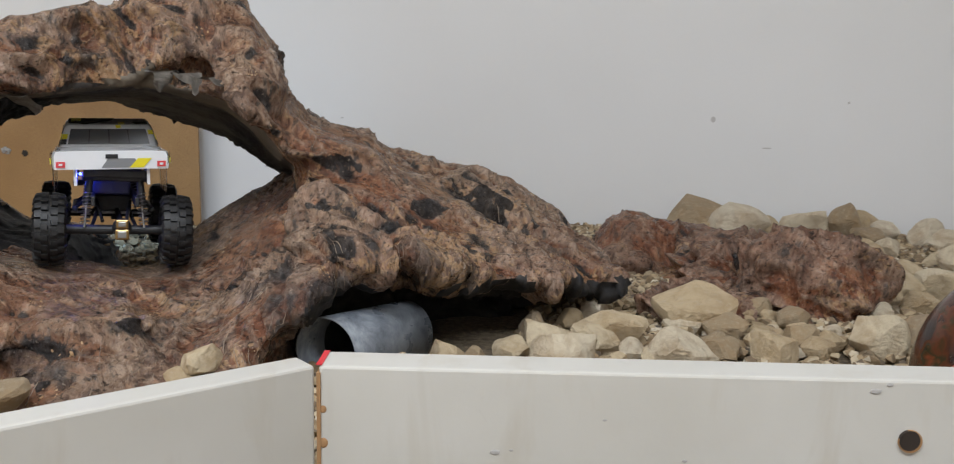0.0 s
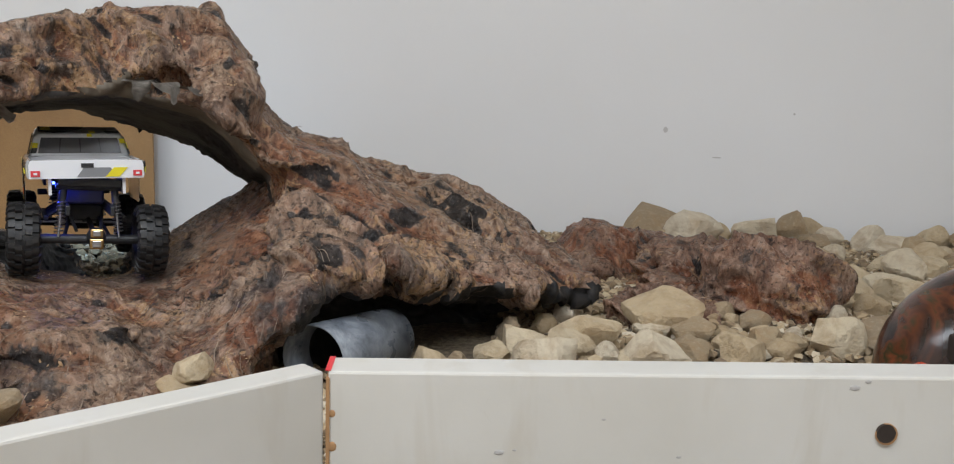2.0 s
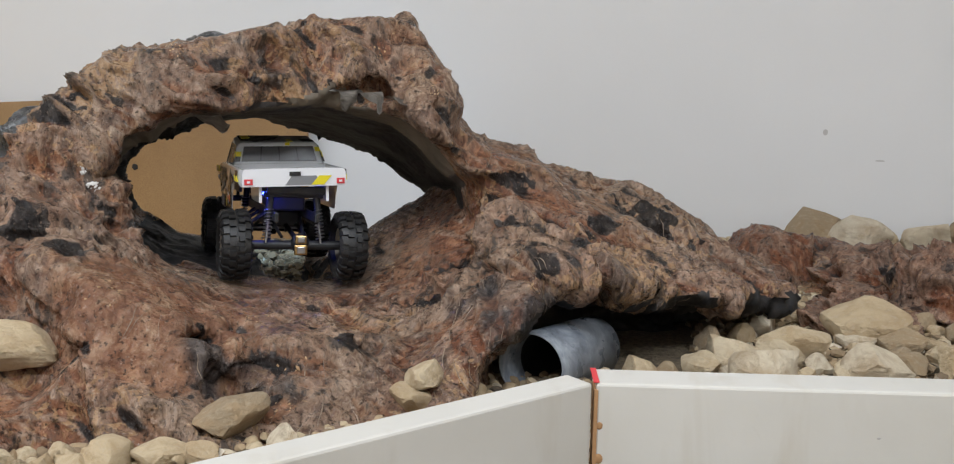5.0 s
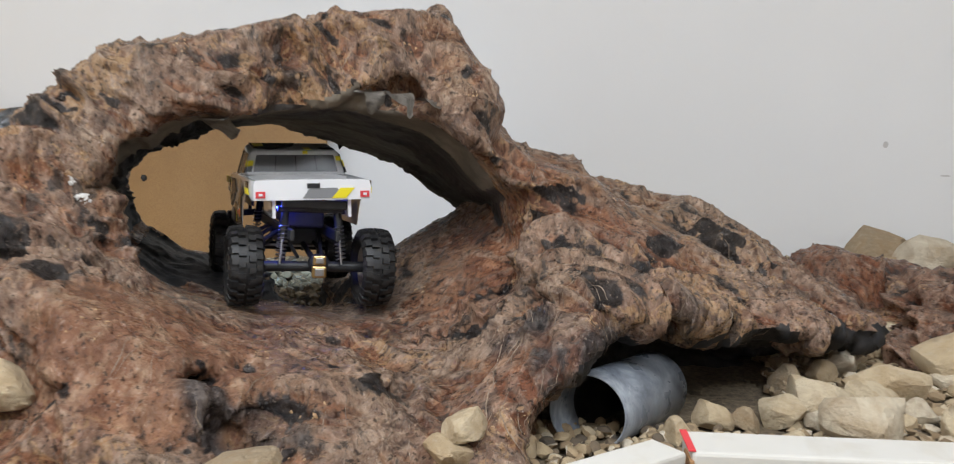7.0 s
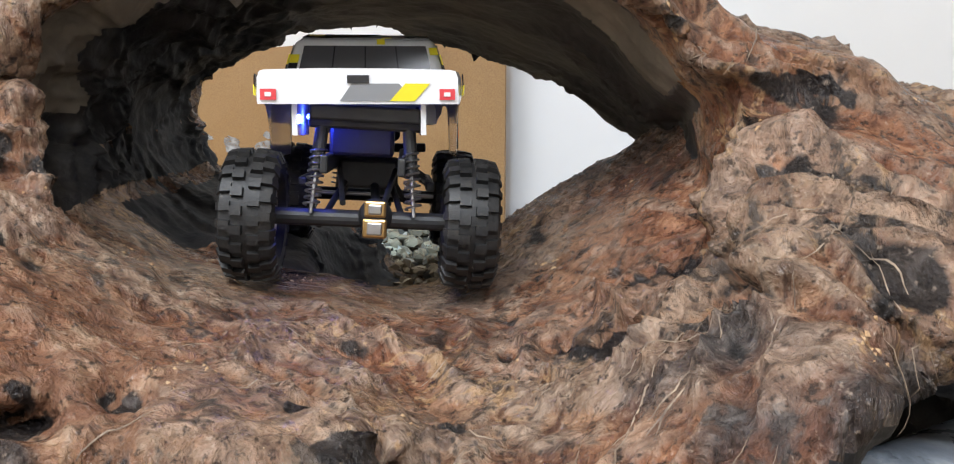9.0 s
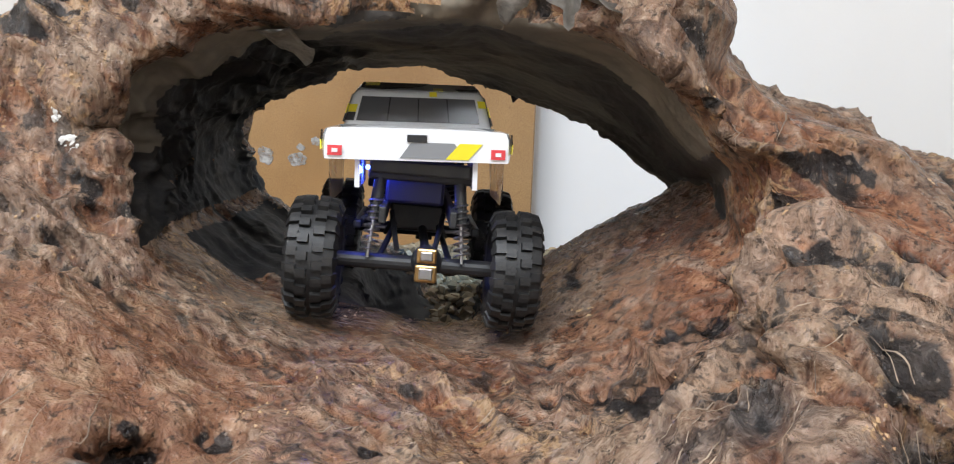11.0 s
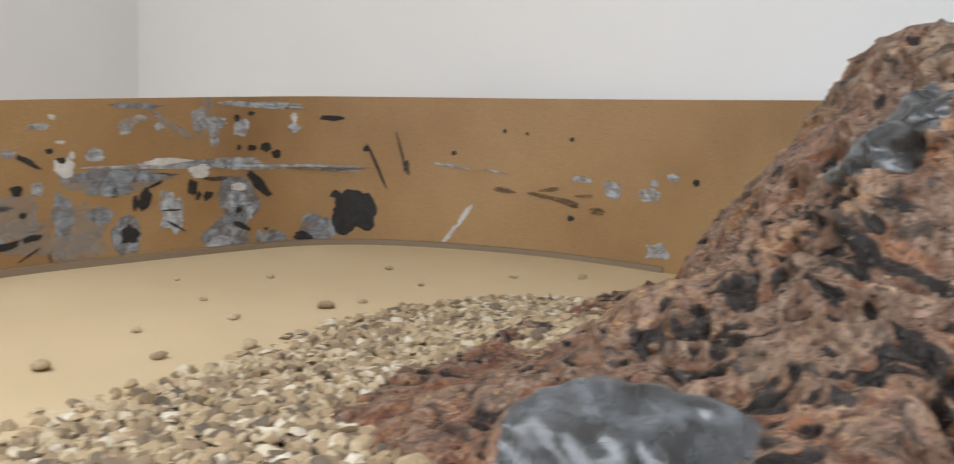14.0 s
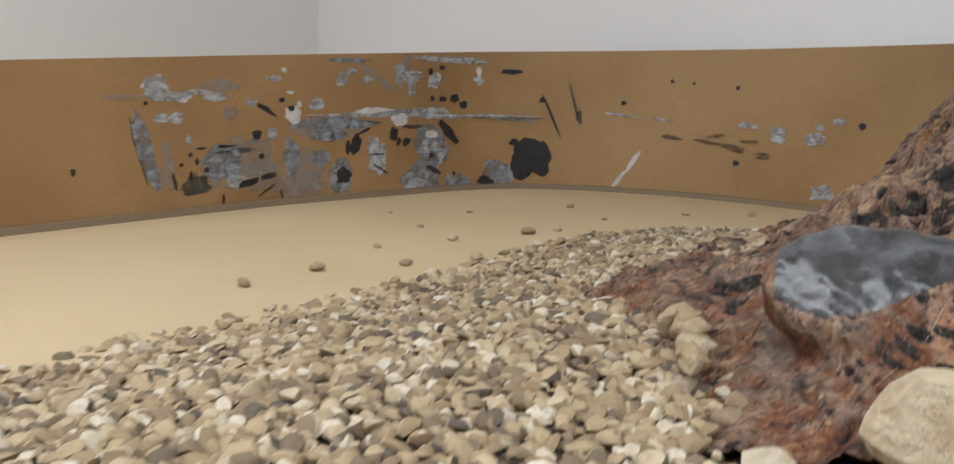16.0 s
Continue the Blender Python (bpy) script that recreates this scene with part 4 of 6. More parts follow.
for s, z, w, h, a in ((0.923, 0.052, 0.061, 0.041, 0), (0.805, 0.149, 0.012, 0.059, 0.2), (0.819, 0.093, 0.008, 0.071, 0.3), (1.230, 0.131, 0.042, 0.014, 0), (1.455, 0.149, 0.066, 0.010, 0), (1.313, 0.160, 0.090, 0.007, 0), (1.014, 0.111, 0.076, 0.009, 0)):
    daub(s, z, w, h, PAINT_SMOKE_GREY, 0.4, a)
for s, z, w, h, a in ((0.826, 0.118, 0.032, 0.129, 0.3), (0.980, 0.091, 0.086, 0.068, 0), (0.998, 0.073, 0.040, 0.033, 0), (1.209, 0.090, 0.047, 0.036, 0), (1.264, 0.049, 0.061, 0.067, 0), (1.241, 0.158, 0.185, 0.024, 0), (1.280, 0.287, 0.104, 0.010, 0), (1.437, 0.180, 0.178, 0.015, 0), (1.230, 0.136, 0.090, 0.029, 0), (1.508, 0.101, 0.112, 0.089, -0.6), (1.480, 0.036, 0.111, 0.065, 0), (1.598, 0.014, 0.064, 0.042, 0), (1.561, 0.017, 0.017, 0.042, 0), (1.698, 0.032, 0.088, 0.074, 0), (1.139, 0.096, 0.040, 0.073, 0)):
    daub(s, z, w, h, PAINT_GREY, 0.2, a)
for s, z, w, h, a in ((0.849, 0.227, 0.041, 0.042, 0), (0.879, 0.213, 0.077, 0.018, 0), (0.967, 0.212, 0.048, 0.015, 0), (0.930, 0.220, 0.069, 0.009, 0), (0.857, 0.174, 0.028, 0.014, 0), (0.886, 0.175, 0.029, 0.021, 0), (1.046, 0.201, 0.026, 0.015, 0), (0.912, 0.136, 0.014, 0.013, 0), (1.096, 0.143, 0.021, 0.023, 0), (1.097, 0.247, 0.039, 0.011, 0), (1.198, 0.198, 0.036, 0.026, 0), (1.262, 0.252, 0.040, 0.024, 0.6), (1.289, 0.265, 0.023, 0.012, 0), (1.325, 0.250, 0.021, 0.015, 0), (1.374, 0.176, 0.343, 0.011, 0), (1.606, 0.171, 0.325, 0.010, 0)):
    daub(s, z, w, h, PAINT_PALE, 0.32, a)
for s, z, w, h, a in ((1.503, 0.182, 0.101, 0.018, 0), (1.748, 0.164, 0.090, 0.007, 0), (1.409, 0.264, 0.032, 0.053, 0), (1.446, 0.239, 0.021, 0.051, 0), (1.433, 0.258, 0.067, 0.025, 0), (1.457, 0.265, 0.024, 0.013, 0), (1.508, 0.251, 0.030, 0.037, -0.3), (1.565, 0.298, 0.199, 0.015, 0), (1.637, 0.254, 0.026, 0.019, 0), (1.354, 0.091, 0.050, 0.076, 0), (1.528, 0.094, 0.017, 0.060, 0.5), (1.487, 0.103, 0.024, 0.037, 0), (1.465, 0.021, 0.074, 0.024, 0), (1.015, 0.052, 0.051, 0.022, 0)):
    daub(s, z, w, h, PAINT_PALE, 0.32, a)
for s, z, w, h, a in ((1.144, 0.177, 0.040, 0.030, 0), (1.157, 0.198, 0.009, 0.013, 0), (1.121, 0.264, 0.011, 0.009, 0), (1.137, 0.221, 0.016, 0.007, 0), (1.343, 0.185, 0.091, 0.012, 0), (1.414, 0.165, 0.048, 0.026, 0), (1.636, 0.274, 0.013, 0.018, 0), (0.822, 0.230, 0.006, 0.009, 0), (0.901, 0.205, 0.016, 0.008, 0), (1.506, 0.132, 0.034, 0.016, 0)):
    daub(s, z, w, h, PAINT_WHITE, 0.3, a)
for s, z, w, h, a in ((0.989, 0.121, 0.042, 0.005, 0), (0.935, 0.119, 0.019, 0.004, 0), (1.078, 0.189, 0.050, 0.009, -0.5), (1.117, 0.206, 0.013, 0.009, 0), (1.138, 0.190, 0.018, 0.011, 0), (1.059, 0.141, 0.019, 0.019, 0), (0.914, 0.108, 0.009, 0.008, 0), (0.927, 0.095, 0.007, 0.011, 0), (0.947, 0.079, 0.011, 0.009, 0), (0.895, 0.091, 0.010, 0.006, 0), (0.915, 0.069, 0.008, 0.019, 0), (0.881, 0.063, 0.006, 0.034, 0.25), (0.984, 0.021, 0.006, 0.020, 0), (1.040, 0.049, 0.049, 0.014, 0.2), (1.086, 0.059, 0.037, 0.012, 0.15), (1.070, 0.099, 0.014, 0.009, 0), (1.080, 0.030, 0.040, 0.003, 0.5), (1.118, 0.021, 0.004, 0.017, 0.3)):
    daub(s, z, w, h, PAINT_BLACK, 0.28, a)
for s, z, w, h, a in ((1.268, 0.051, 0.039, 0.035, 0), (1.498, 0.270, 0.013, 0.014, 0), (1.532, 0.280, 0.017, 0.009, 0), (1.723, 0.276, 0.051, 0.011, 0), (1.570, 0.212, 0.022, 0.019, 0), (1.596, 0.198, 0.022, 0.018, 0), (1.505, 0.211, 0.010, 0.011, 0), (1.536, 0.210, 0.021, 0.012, 0), (1.278, 0.109, 0.012, 0.025, 0), (1.296, 0.114, 0.022, 0.045, -0.2), (1.321, 0.143, 0.030, 0.006, 0.4), (1.399, 0.134, 0.022, 0.031, 0), (1.413, 0.117, 0.010, 0.016, 0), (1.434, 0.116, 0.024, 0.016, 0.4), (1.354, 0.092, 0.040, 0.003, 0), (1.363, 0.061, 0.047, 0.004, -0.5)):
    daub(s, z, w, h, PAINT_BLACK, 0.28, a)
for s, z, w, h, a in ((1.508, 0.084, 0.014, 0.013, 0), (1.552, 0.139, 0.069, 0.022, -0.75), (1.514, 0.051, 0.052, 0.011, -0.4), (1.667, 0.018, 0.042, 0.024, -0.3), (1.576, 0.041, 0.009, 0.007, 0), (1.739, 0.111, 0.023, 0.016, 0), (1.781, 0.070, 0.098, 0.104, 0), (1.830, 0.174, 0.006, 0.094, 0.45), (1.804, 0.213, 0.016, 0.013, 0), (0.694, 0.090, 0.007, 0.011, 0), (0.827, 0.201, 0.006, 0.006, 0)):
    daub(s, z, w, h, PAINT_BLACK, 0.28, a)
# marks further along, towards the rock
for s, z, w, h in ((2.11, 0.271, 0.009, 0.009), (2.16, 0.268, 0.007, 0.007), (2.26, 0.263, 0.009, 0.009), (2.27, 0.09, 0.014, 0.013), (2.0, 0.215, 0.012, 0.01), (2.54, 0.195, 0.014, 0.013)):
    daub(s, z, w, h, PAINT_BLACK, 0.3)
for s, z, w, h, a in ((1.88, 0.215, 0.006, 0.085, 0.3), (1.895, 0.178, 0.016, 0.03, 0.2)):
    daub(s, z, w, h, PAINT_SMOKE_GREY, 0.3, a)
for s, z, w, h, a in ((2.2, 0.134, 0.06, 0.008, -0.15), (2.22, 0.15, 0.05, 0.008, 0.2), (2.33, 0.115, 0.035, 0.007, -0.05), (2.33, 0.107, 0.03, 0.006, -0.05), (2.26, 0.125, 0.06, 0.012, -0.2), (2.12, 0.14, 0.045, 0.012, -0.1), (2.30, 0.142, 0.04, 0.008, 0.05)):
    daub(s, z, w, h, PAINT_SMOKE, 0.35, a)
for s, z, w, h, a in ((2.36, 0.165, 0.04, 0.036, 0), (2.44, 0.16, 0.044, 0.026, 0), (2.45, 0.185, 0.02, 0.014, 0), (2.49, 0.2, 0.026, 0.018, 0), (2.47, 0.043, 0.055, 0.034, 0), (2.29, 0.178, 0.05, 0.012, 0), (1.99, 0.186, 0.08, 0.006, -0.1), (2.09, 0.18, 0.07, 0.004, -0.12)):
    daub(s, z, w, h, PAINT_PALE, 0.3, a)
for s, z, w, h, a in ((2.03, 0.075, 0.012, 0.06, -0.5), (2.0, 0.032, 0.01, 0.05, -0.6)):
    daub(s, z, w, h, PAINT_WHITE, 0.3, a)


# ---- border boards ----
def plank(p, q, thick, z0, z1, label):
    """A board from p to q, its front face on that line, bevelled, with chips in its ends."""
    p, q = Vector(p), Vector(q)
    bm = bmesh.new()
    box(bm, 0, (q - p).length, 0, thick, z0, z1, 0.0022)
    ob = part("border_board", bm, WHITE_BOARD)
    ob.matrix_basis = pose(p.x, p.y, 0, 0, 0, math.degrees(math.atan2((q - p).y, (q - p).x)))
    return tagged(ob, label, "board", group="border boards")


right_board = plank((0.0015, 0.0), (1.7, 0.24), 0.038, -0.02, 0.181, "white painted border board with a drilled hole")
plank((-0.52, -0.574), (-0.0015, 0.0), 0.028, -0.02, 0.181, "white painted border board with scuffs")
# red marker stripe over the joint
boxed("marker_stripe", RED_INK, -0.0022, 0.0022, 0.001, 0.037, 0.1812, 0.1818, parent=None)
stripe = bpy.data.objects["marker_stripe"]
stripe.parent = right_board
boxed("raw_edge", RAW_WOOD, -0.0016, 0.0012, -0.0012, 0.02, 0.0, 0.176, parent=right_board, label="raw brown chipped edge")
for z, r in ((0.09, 0.006), (0.122, 0.004), (0.06, 0.007), (0.148, 0.003)):
    bm = bmesh.new()
    bmesh.ops.create_icosphere(bm, subdivisions=2, radius=r, matrix=Matrix.LocRotScale((0.003, 0.0, z), None, (0.9, 0.25, 1.0)))
    part("chip", bm, RAW_WOOD, right_board)
# drilled hole: a dark disc for the shade in it, over a raw wood rim
bm = bmesh.new()
bmesh.ops.create_cone(bm, cap_ends=True, segments=32, radius1=0.0088, radius2=0.0086, depth=0.004, matrix=pose(0.433, -0.0001, 0.135, 90))
part("hole_rim", bm, RAW_WOOD, right_board, "raw wood showing inside the drilled hole")
bm = bmesh.new()
bmesh.ops.create_cone(bm, cap_ends=True, segments=32, radius1=0.0078, radius2=0.0076, depth=0.004, matrix=pose(0.4322, -0.0005, 0.1358, 90))
part("hole_shade_disc", bm, HOLE, right_board, "round drilled hole, its shade drawn as a dark disc")
for x, z, w in ((0.415, 0.183 - 0.006, 0.006), (0.21, 0.145, 0.004), (0.13, 0.118, 0.009), (0.142, 0.12, 0.004), (0.27, 0.115, 0.005), (0.405, 0.172, 0.01), (0.1, 0.083, 0.005)):
    bm = bmesh.new()
    bmesh.ops.create_icosphere(bm, subdivisions=1, radius=w / 2, matrix=Matrix.LocRotScale((x, -0.0002, z), None, (1, 0.12, 0.5)))
    part("scuff", bm, SCUFF, right_board)


# ---- stones ----
def stone_shape(seed, facets=9, fine=2):
    """Vertices and faces of a worn stone of unit size, cut flat on several sides."""
    rnd = random.Random(seed)
    bm = bmesh.new()
    bmesh.ops.create_icosphere(bm, subdivisions=fine, radius=1)
    planes = []
    for _ in range(facets):
        n = Vector((rnd.gauss(0, 1), rnd.gauss(0, 1), rnd.gauss(0, 1))).normalized()
        planes.append((n, rnd.uniform(0.48, 0.82)))
    for v in bm.verts:
        p = v.co.copy()
        for n, d in planes:
            over = p.dot(n) - d
            if over > 0:
                p -= n * over * 0.97
        p *= 1 + 0.07 * noise.noise(p * 2.3 + Vector((seed * 3.1, 0, 0)))
        v.co = p
    me = [v.co.copy() for v in bm.verts], [[w.index for w in f.verts] for f in bm.faces]
    bm.free()
    return me


def moulded(x, y, z):
    """Whether a place lies inside the rock moulding."""
    i, j, k = int((x - X[0]) / STEP), int((y - Y[0]) / STEP), int((z - Z[0]) / STEP)
    return 0 <= i < len(X) and 0 <= j < len(Y) and 0 <= k < len(Z) and rock[i, j, k] < 0


def inside_boards(x, y, gap=0.0):
    return y > 0.141 * x + 0.042 + gap if x > 0 else (-0.742 * x + 0.67 * y) > 0.034 + gap


GRAINS = [stone_shape(k, 7, 1) for k in range(10)]
GRAINS_FINE = [stone_shape(k + 20, 9, 2) for k in range(10)]


def gravel(name, label, spots, shapes):
    """Many small stones joined: spots of x, y, z, size."""
    rnd = random.Random(11)
    verts, faces = [], []
    for x, y, z, size in spots:
        shape, rim = shapes[rnd.randrange(len(shapes))]
        m = Matrix.LocRotScale((x, y, z), Euler((rnd.uniform(-0.5, 0.5), rnd.uniform(-0.5, 0.5), rnd.uniform(0, 6.28))), (size * rnd.uniform(0.8, 1.35), size, size * rnd.uniform(0.55, 0.85)))
        start = len(verts)
        verts += [m @ v for v in shape]
        faces += [[start + n for n in f] for f in rim]
    me = bpy.data.meshes.new(name)
    me.from_pydata([v[:] for v in verts], [], faces)
    me.materials.append(GRAVEL)
    me.shade_smooth()
    me.set_sharp_from_angle(angle=radians(32))
    return tagged(new(name, me), label, "gravel", kind="stuff")


SPREAD = random.Random(3)


def strewn(x0, x1, y0, y1, pitch, lo, hi, keep):
    out = []
    for i in range(int((x1 - x0) / pitch)):
        for j in range(int((y1 - y0) / pitch)):
            x, y = x0 + (i + SPREAD.random()) * pitch, y0 + (j + SPREAD.random()) * pitch
            if not keep(x, y):
                continue
            h = ground_height(x, y)
            if moulded(x, y, h + 0.012):
                continue
            size = SPREAD.uniform(lo, hi)
            out.append((x, y, h + size * SPREAD.uniform(0.0, 0.7), size))
    return out


def left_bed(x, y):
    return x - gravel_edge(y) > 0.02 * noise.noise((x * 9, y * 9, 1.0)) + SPREAD.random() ** 3 * 0.07 and inside_boards(x, y)


gravel("gravel", "tan, grey and white pea gravel spilling onto the sand", strewn(-1.5, -0.62, -0.56, 1.36, 0.0112, 0.0058, 0.0112, left_bed), GRAINS_FINE)
gravel("gravel", "tan pea gravel in the strip behind the border boards", strewn(-0.62, 0.1, -0.56, 0.32, 0.0112, 0.005, 0.009, inside_boards), GRAINS_FINE)
gravel("gravel", "tan gravel piled against the wall behind the arch", strewn(-0.62, 0.5, 0.62, 1.4, 0.0125, 0.0065, 0.011, lambda x, y: True), GRAINS)
gravel("gravel", "brown gravel between the limestone rocks", strewn(0.1, 1.5, 0.05, 1.4, 0.0135, 0.006, 0.011, lambda x, y: inside_boards(x, y) and not (x < 0.5 and y > 0.7)), GRAINS)

# single pebbles on the sand
PEB = random.Random(9)
for x, y, size in ((-1.533, 0.648, 0.013), (-1.457, 0.407, 0.011), (-1.56, 0.183, 0.012), (-1.62, 0.36, 0.008), (-1.75, 0.75, 0.007), (-1.66, 0.98, 0.008), (-1.5, 0.30, 0.010), (-1.52, 0.72, 0.009), (-1.58, 0.50, 0.009), (-1.55, 0.05, 0.010), (-1.7, 0.55, 0.006), (-1.45, 1.1, 0.008), (-1.53, 0.9, 0.007), (-1.84, 0.62, 0.005), (-1.35, 1.2, 0.009)):
    shape, rim = GRAINS_FINE[PEB.randrange(10)]
    me = bpy.data.meshes.new("pebble")
    me.from_pydata([tuple(v) for v in shape], [], rim)
    me.materials.append(STONE)
    me.shade_smooth()
    ob = tagged(new("pebble", me), "small tan pebble lying on the sand sheet", "pebble", group="loose pebbles")
    ob.matrix_basis = Matrix.LocRotScale((x, y, size * 0.5), Euler((0, 0, PEB.uniform(0, 6))), (size * 1.2, size, size * 0.75))

# limestone rocks
ROCKS = random.Random(21)
SHAPES = []
for k in range(12):
    shape, rim = stone_shape(50 + k, 14, 3)
    me = bpy.data.meshes.new("limestone_rock")
    me.from_pydata([tuple(v) for v in shape], [], rim)
    me.materials.append(STONE)
    me.shade_smooth()
    me.set_sharp_from_angle(angle=radians(20))
    SHAPES.append(me)


def limestone(x, y, w, z=None, high=0.6, deep=0.75, turn=None, tilt=0.2, kind=None, label="pale tan limestone rock lying on gravel"):
    me = SHAPES[ROCKS.randrange(12) if kind is None else kind]
    ob = tagged(new("limestone_rock", me), label, "rock", group="limestone rocks")
    z = ground_height(x, y) + w * high * 0.30 if z is None else z
    a = ROCKS.uniform(0, 6.28) if turn is None else turn
    ob.matrix_basis = Matrix.LocRotScale((x, y, z), Euler((ROCKS.uniform(-tilt, tilt), ROCKS.uniform(-tilt, tilt), a)), (w * 0.62, w * deep * 0.62, w * high * 0.62))
    return ob


for x, y, w in ((0.0, 0.28, 0.042), (0.036, 0.335, 0.05), (0.065, 0.345, 0.036), (0.098, 0.37, 0.06), (0.14, 0.4, 0.09), (0.17, 0.325, 0.115), (0.214, 0.45, 0.095), (0.31, 0.54, 0.12), (0.287, 0.365, 0.09), (0.237, 0.41, 0.045), (0.195, 0.42, 0.08), (0.395, 0.417, 0.085), (0.436, 0.58, 0.055), (0.52, 0.5, 0.1), (0.433, 0.497, 0.06), (0.345, 0.5, 0.066), (0.6, 0.756, 0.075), (0.633, 0.7, 0.065), (0.326, 0.312, 0.034), (0.64, 1.03, 0.095), (0.684, 0.93, 0.075), (0.06, 0.27, 0.04), (0.10, 0.29, 0.035), (0.26, 0.30, 0.04)):
    limestone(x, y, w * 0.86, None, 0.74)
for k in range(60):
    x, y = ROCKS.uniform(0.1, 0.66), ROCKS.uniform(0.27, 0.66)
    if inside_boards(x, y, 0.02) and not moulded(x, y, ground_height(x, y) + 0.02):
        limestone(x, y, ROCKS.uniform(0.022, 0.05), None, 0.75)
limestone(-0.575, 0.110, 0.105, 0.140, 0.62, 0.62, 0.4, 0.1, 3, "large pale limestone block resting on the brown moulding")
limestone(-0.60, 0.045, 0.066, None, 0.9, label="pale limestone rock leaning at the foot of the moulding")
for x, y, w in ((-0.407, 0.006, 0.056), (-0.368, 0.020, 0.046), (-0.338, 0.030, 0.037), (-0.440, 0.005, 0.036), (-0.274, 0.062, 0.042), (-0.45, -0.05, 0.05)):
    limestone(x, y, w, label="pale rounded stone beside the border board")
limestone(-0.328, 0.080, 0.068, 0.100, 0.7, label="pale rounded stone at the foot of the moulding")
for k in range(26):
    limestone(ROCKS.uniform(-0.545, -0.42), ROCKS.uniform(-0.03, 0.04), ROCKS.uniform(0.02, 0.036), None, 0.8, label="small pale stone in the gravel beside the border board")
limestone(-0.706, -0.135, 0.082, 0.104, 0.75, label="large tan limestone lying on the red-brown moulding")
limestone(-0.787, -0.175, 0.045, 0.068, 0.6, label="white limestone at the edge of the moulding")
for k in range(15):
    t = ROCKS.random()
    limestone(-0.965 + 0.07 * t + ROCKS.uniform(-0.012, 0.012), 0.08 - 0.12 * t, ROCKS.uniform(0.017, 0.030), 0.072 + 0.012 * ROCKS.random(), 0.85, label="pale stone lying on the red-brown apron")
for k in range(14):
    limestone(ROCKS.uniform(-0.575, -0.475), ROCKS.uniform(0.045, 0.115), ROCKS.uniform(0.018, 0.028), None, 0.8, label="small pale stone in front of the limestone block")
limestone(-0.180, 0.160, 0.058, 0.100, 0.6, label="pale flat stone below the tunnel mouth")
limestone(-0.168, 0.176, 0.048, 0.121, 0.7, label="pale stone lying on a flat one below the tunnel mouth")
limestone(-0.131, 0.205, 0.026, 0.095, 1.1, label="small pale stone by the pipe")
for k in range(95):
    x, y = ROCKS.uniform(0.3, 1.35), ROCKS.uniform(0.35, 1.38)
    if moulded(x, y, ground_height(x, y) + 0.02) or (x < 0.62 and 0.55 < y < 1.1) or (abs(x - 0.63) < 0.16 and abs(y - 0.3) < 0.14):
        continue
    limestone(x, y, ROCKS.uniform(0.04, 0.11))
for k in range(14):
    limestone(0.36 + 0.075 * k, ROCKS.uniform(1.2, 1.36), ROCKS.uniform(0.07, 0.13), None, ROCKS.uniform(0.6, 0.9))
for k in range(16):
    x, y = ROCKS.uniform(-0.93, -0.82), ROCKS.uniform(-0.16, 0.0)
    limestone(x, y, ROCKS.uniform(0.018, 0.032), label="pale stone at the edge of the moulding")


# ---- red-brown boulders beside the ridge ----
def boulder(x, y, z, rx, ry, rz, seed, turn=0.0):
    bm = bmesh.new()
    bmesh.ops.create_icosphere(bm, subdivisions=6, radius=1)
    spots = np.array([v.co[:] for v in bm.verts]) * np.array([rx, ry, rz])
    away = spots + np.array([3.0 + seed * 0.37, 2.0, 0.0])
    lift, fold_crest, fold_pit = crumple(away)[:3]
    big = value_noise(away, 0.075, seed) + 0.5 * value_noise(away, 0.035, seed + 1)
    for v, p, h, b in zip(bm.verts, spots, lift, big):
        v.co = Vector(p) * (1 + 0.4 * (b - 0.85)) + Vector(p).normalized() * (1.3 * h)
    made = {"fold_crest": fold_crest, "fold_pit": fold_pit}
    ob = part("boulder", bm, RED_ROCK, smooth=True)
    for layer, value in made.items():
        ob.data.attributes.new(layer, "FLOAT", "POINT").data.foreach_set("value", value.astype(np.float32))
    ob.matrix_basis = pose(x, y, z, 0, 0, turn)
    return tagged(ob, "dark red-brown painted boulder half buried in gravel", "boulder", group="painted boulders")


boulder(0.27, 0.98, 0.06, 0.14, 0.12, 0.10, 31)
boulder(0.47, 0.70, 0.10, 0.09, 0.09, 0.095, 47)
boulder(0.40, 0.82, 0.07, 0.12, 0.11, 0.07, 63)
boulder(0.34, 0.66, 0.06, 0.09, 0.08, 0.06, 71)

# ---- drain pipe under the ridge ----
pipe_from, pipe_to = Vector((-0.080, 0.262, 0.110)), Vector((-0.023, 0.391, 0.100))
cut = Vector((-0.242, -0.970, 0.02))
bm = bmesh.new()
axis = pipe_to - pipe_from
turn = axis.to_track_quat("Z", "Y").to_matrix()
rings = []
for r, along in ((0.0352, 0.0), (0.036, 0.004), (0.036, 1.0), (0.034, 1.0), (0.034, 0.3), (0.034, 0.004), (0.0345, 0.0)):
    ring = [turn @ Vector((r * math.cos(a), r * math.sin(a), 0)) for a in [2 * math.pi * k / 48 for k in range(48)]]
    if along < 1:
        # the mouth is sawn askew
        ring = [p - axis * (p.dot(cut) / axis.dot(cut)) for p in ring]
    rings.append([bm.verts.new(pipe_from + axis * along + p) for p in ring])
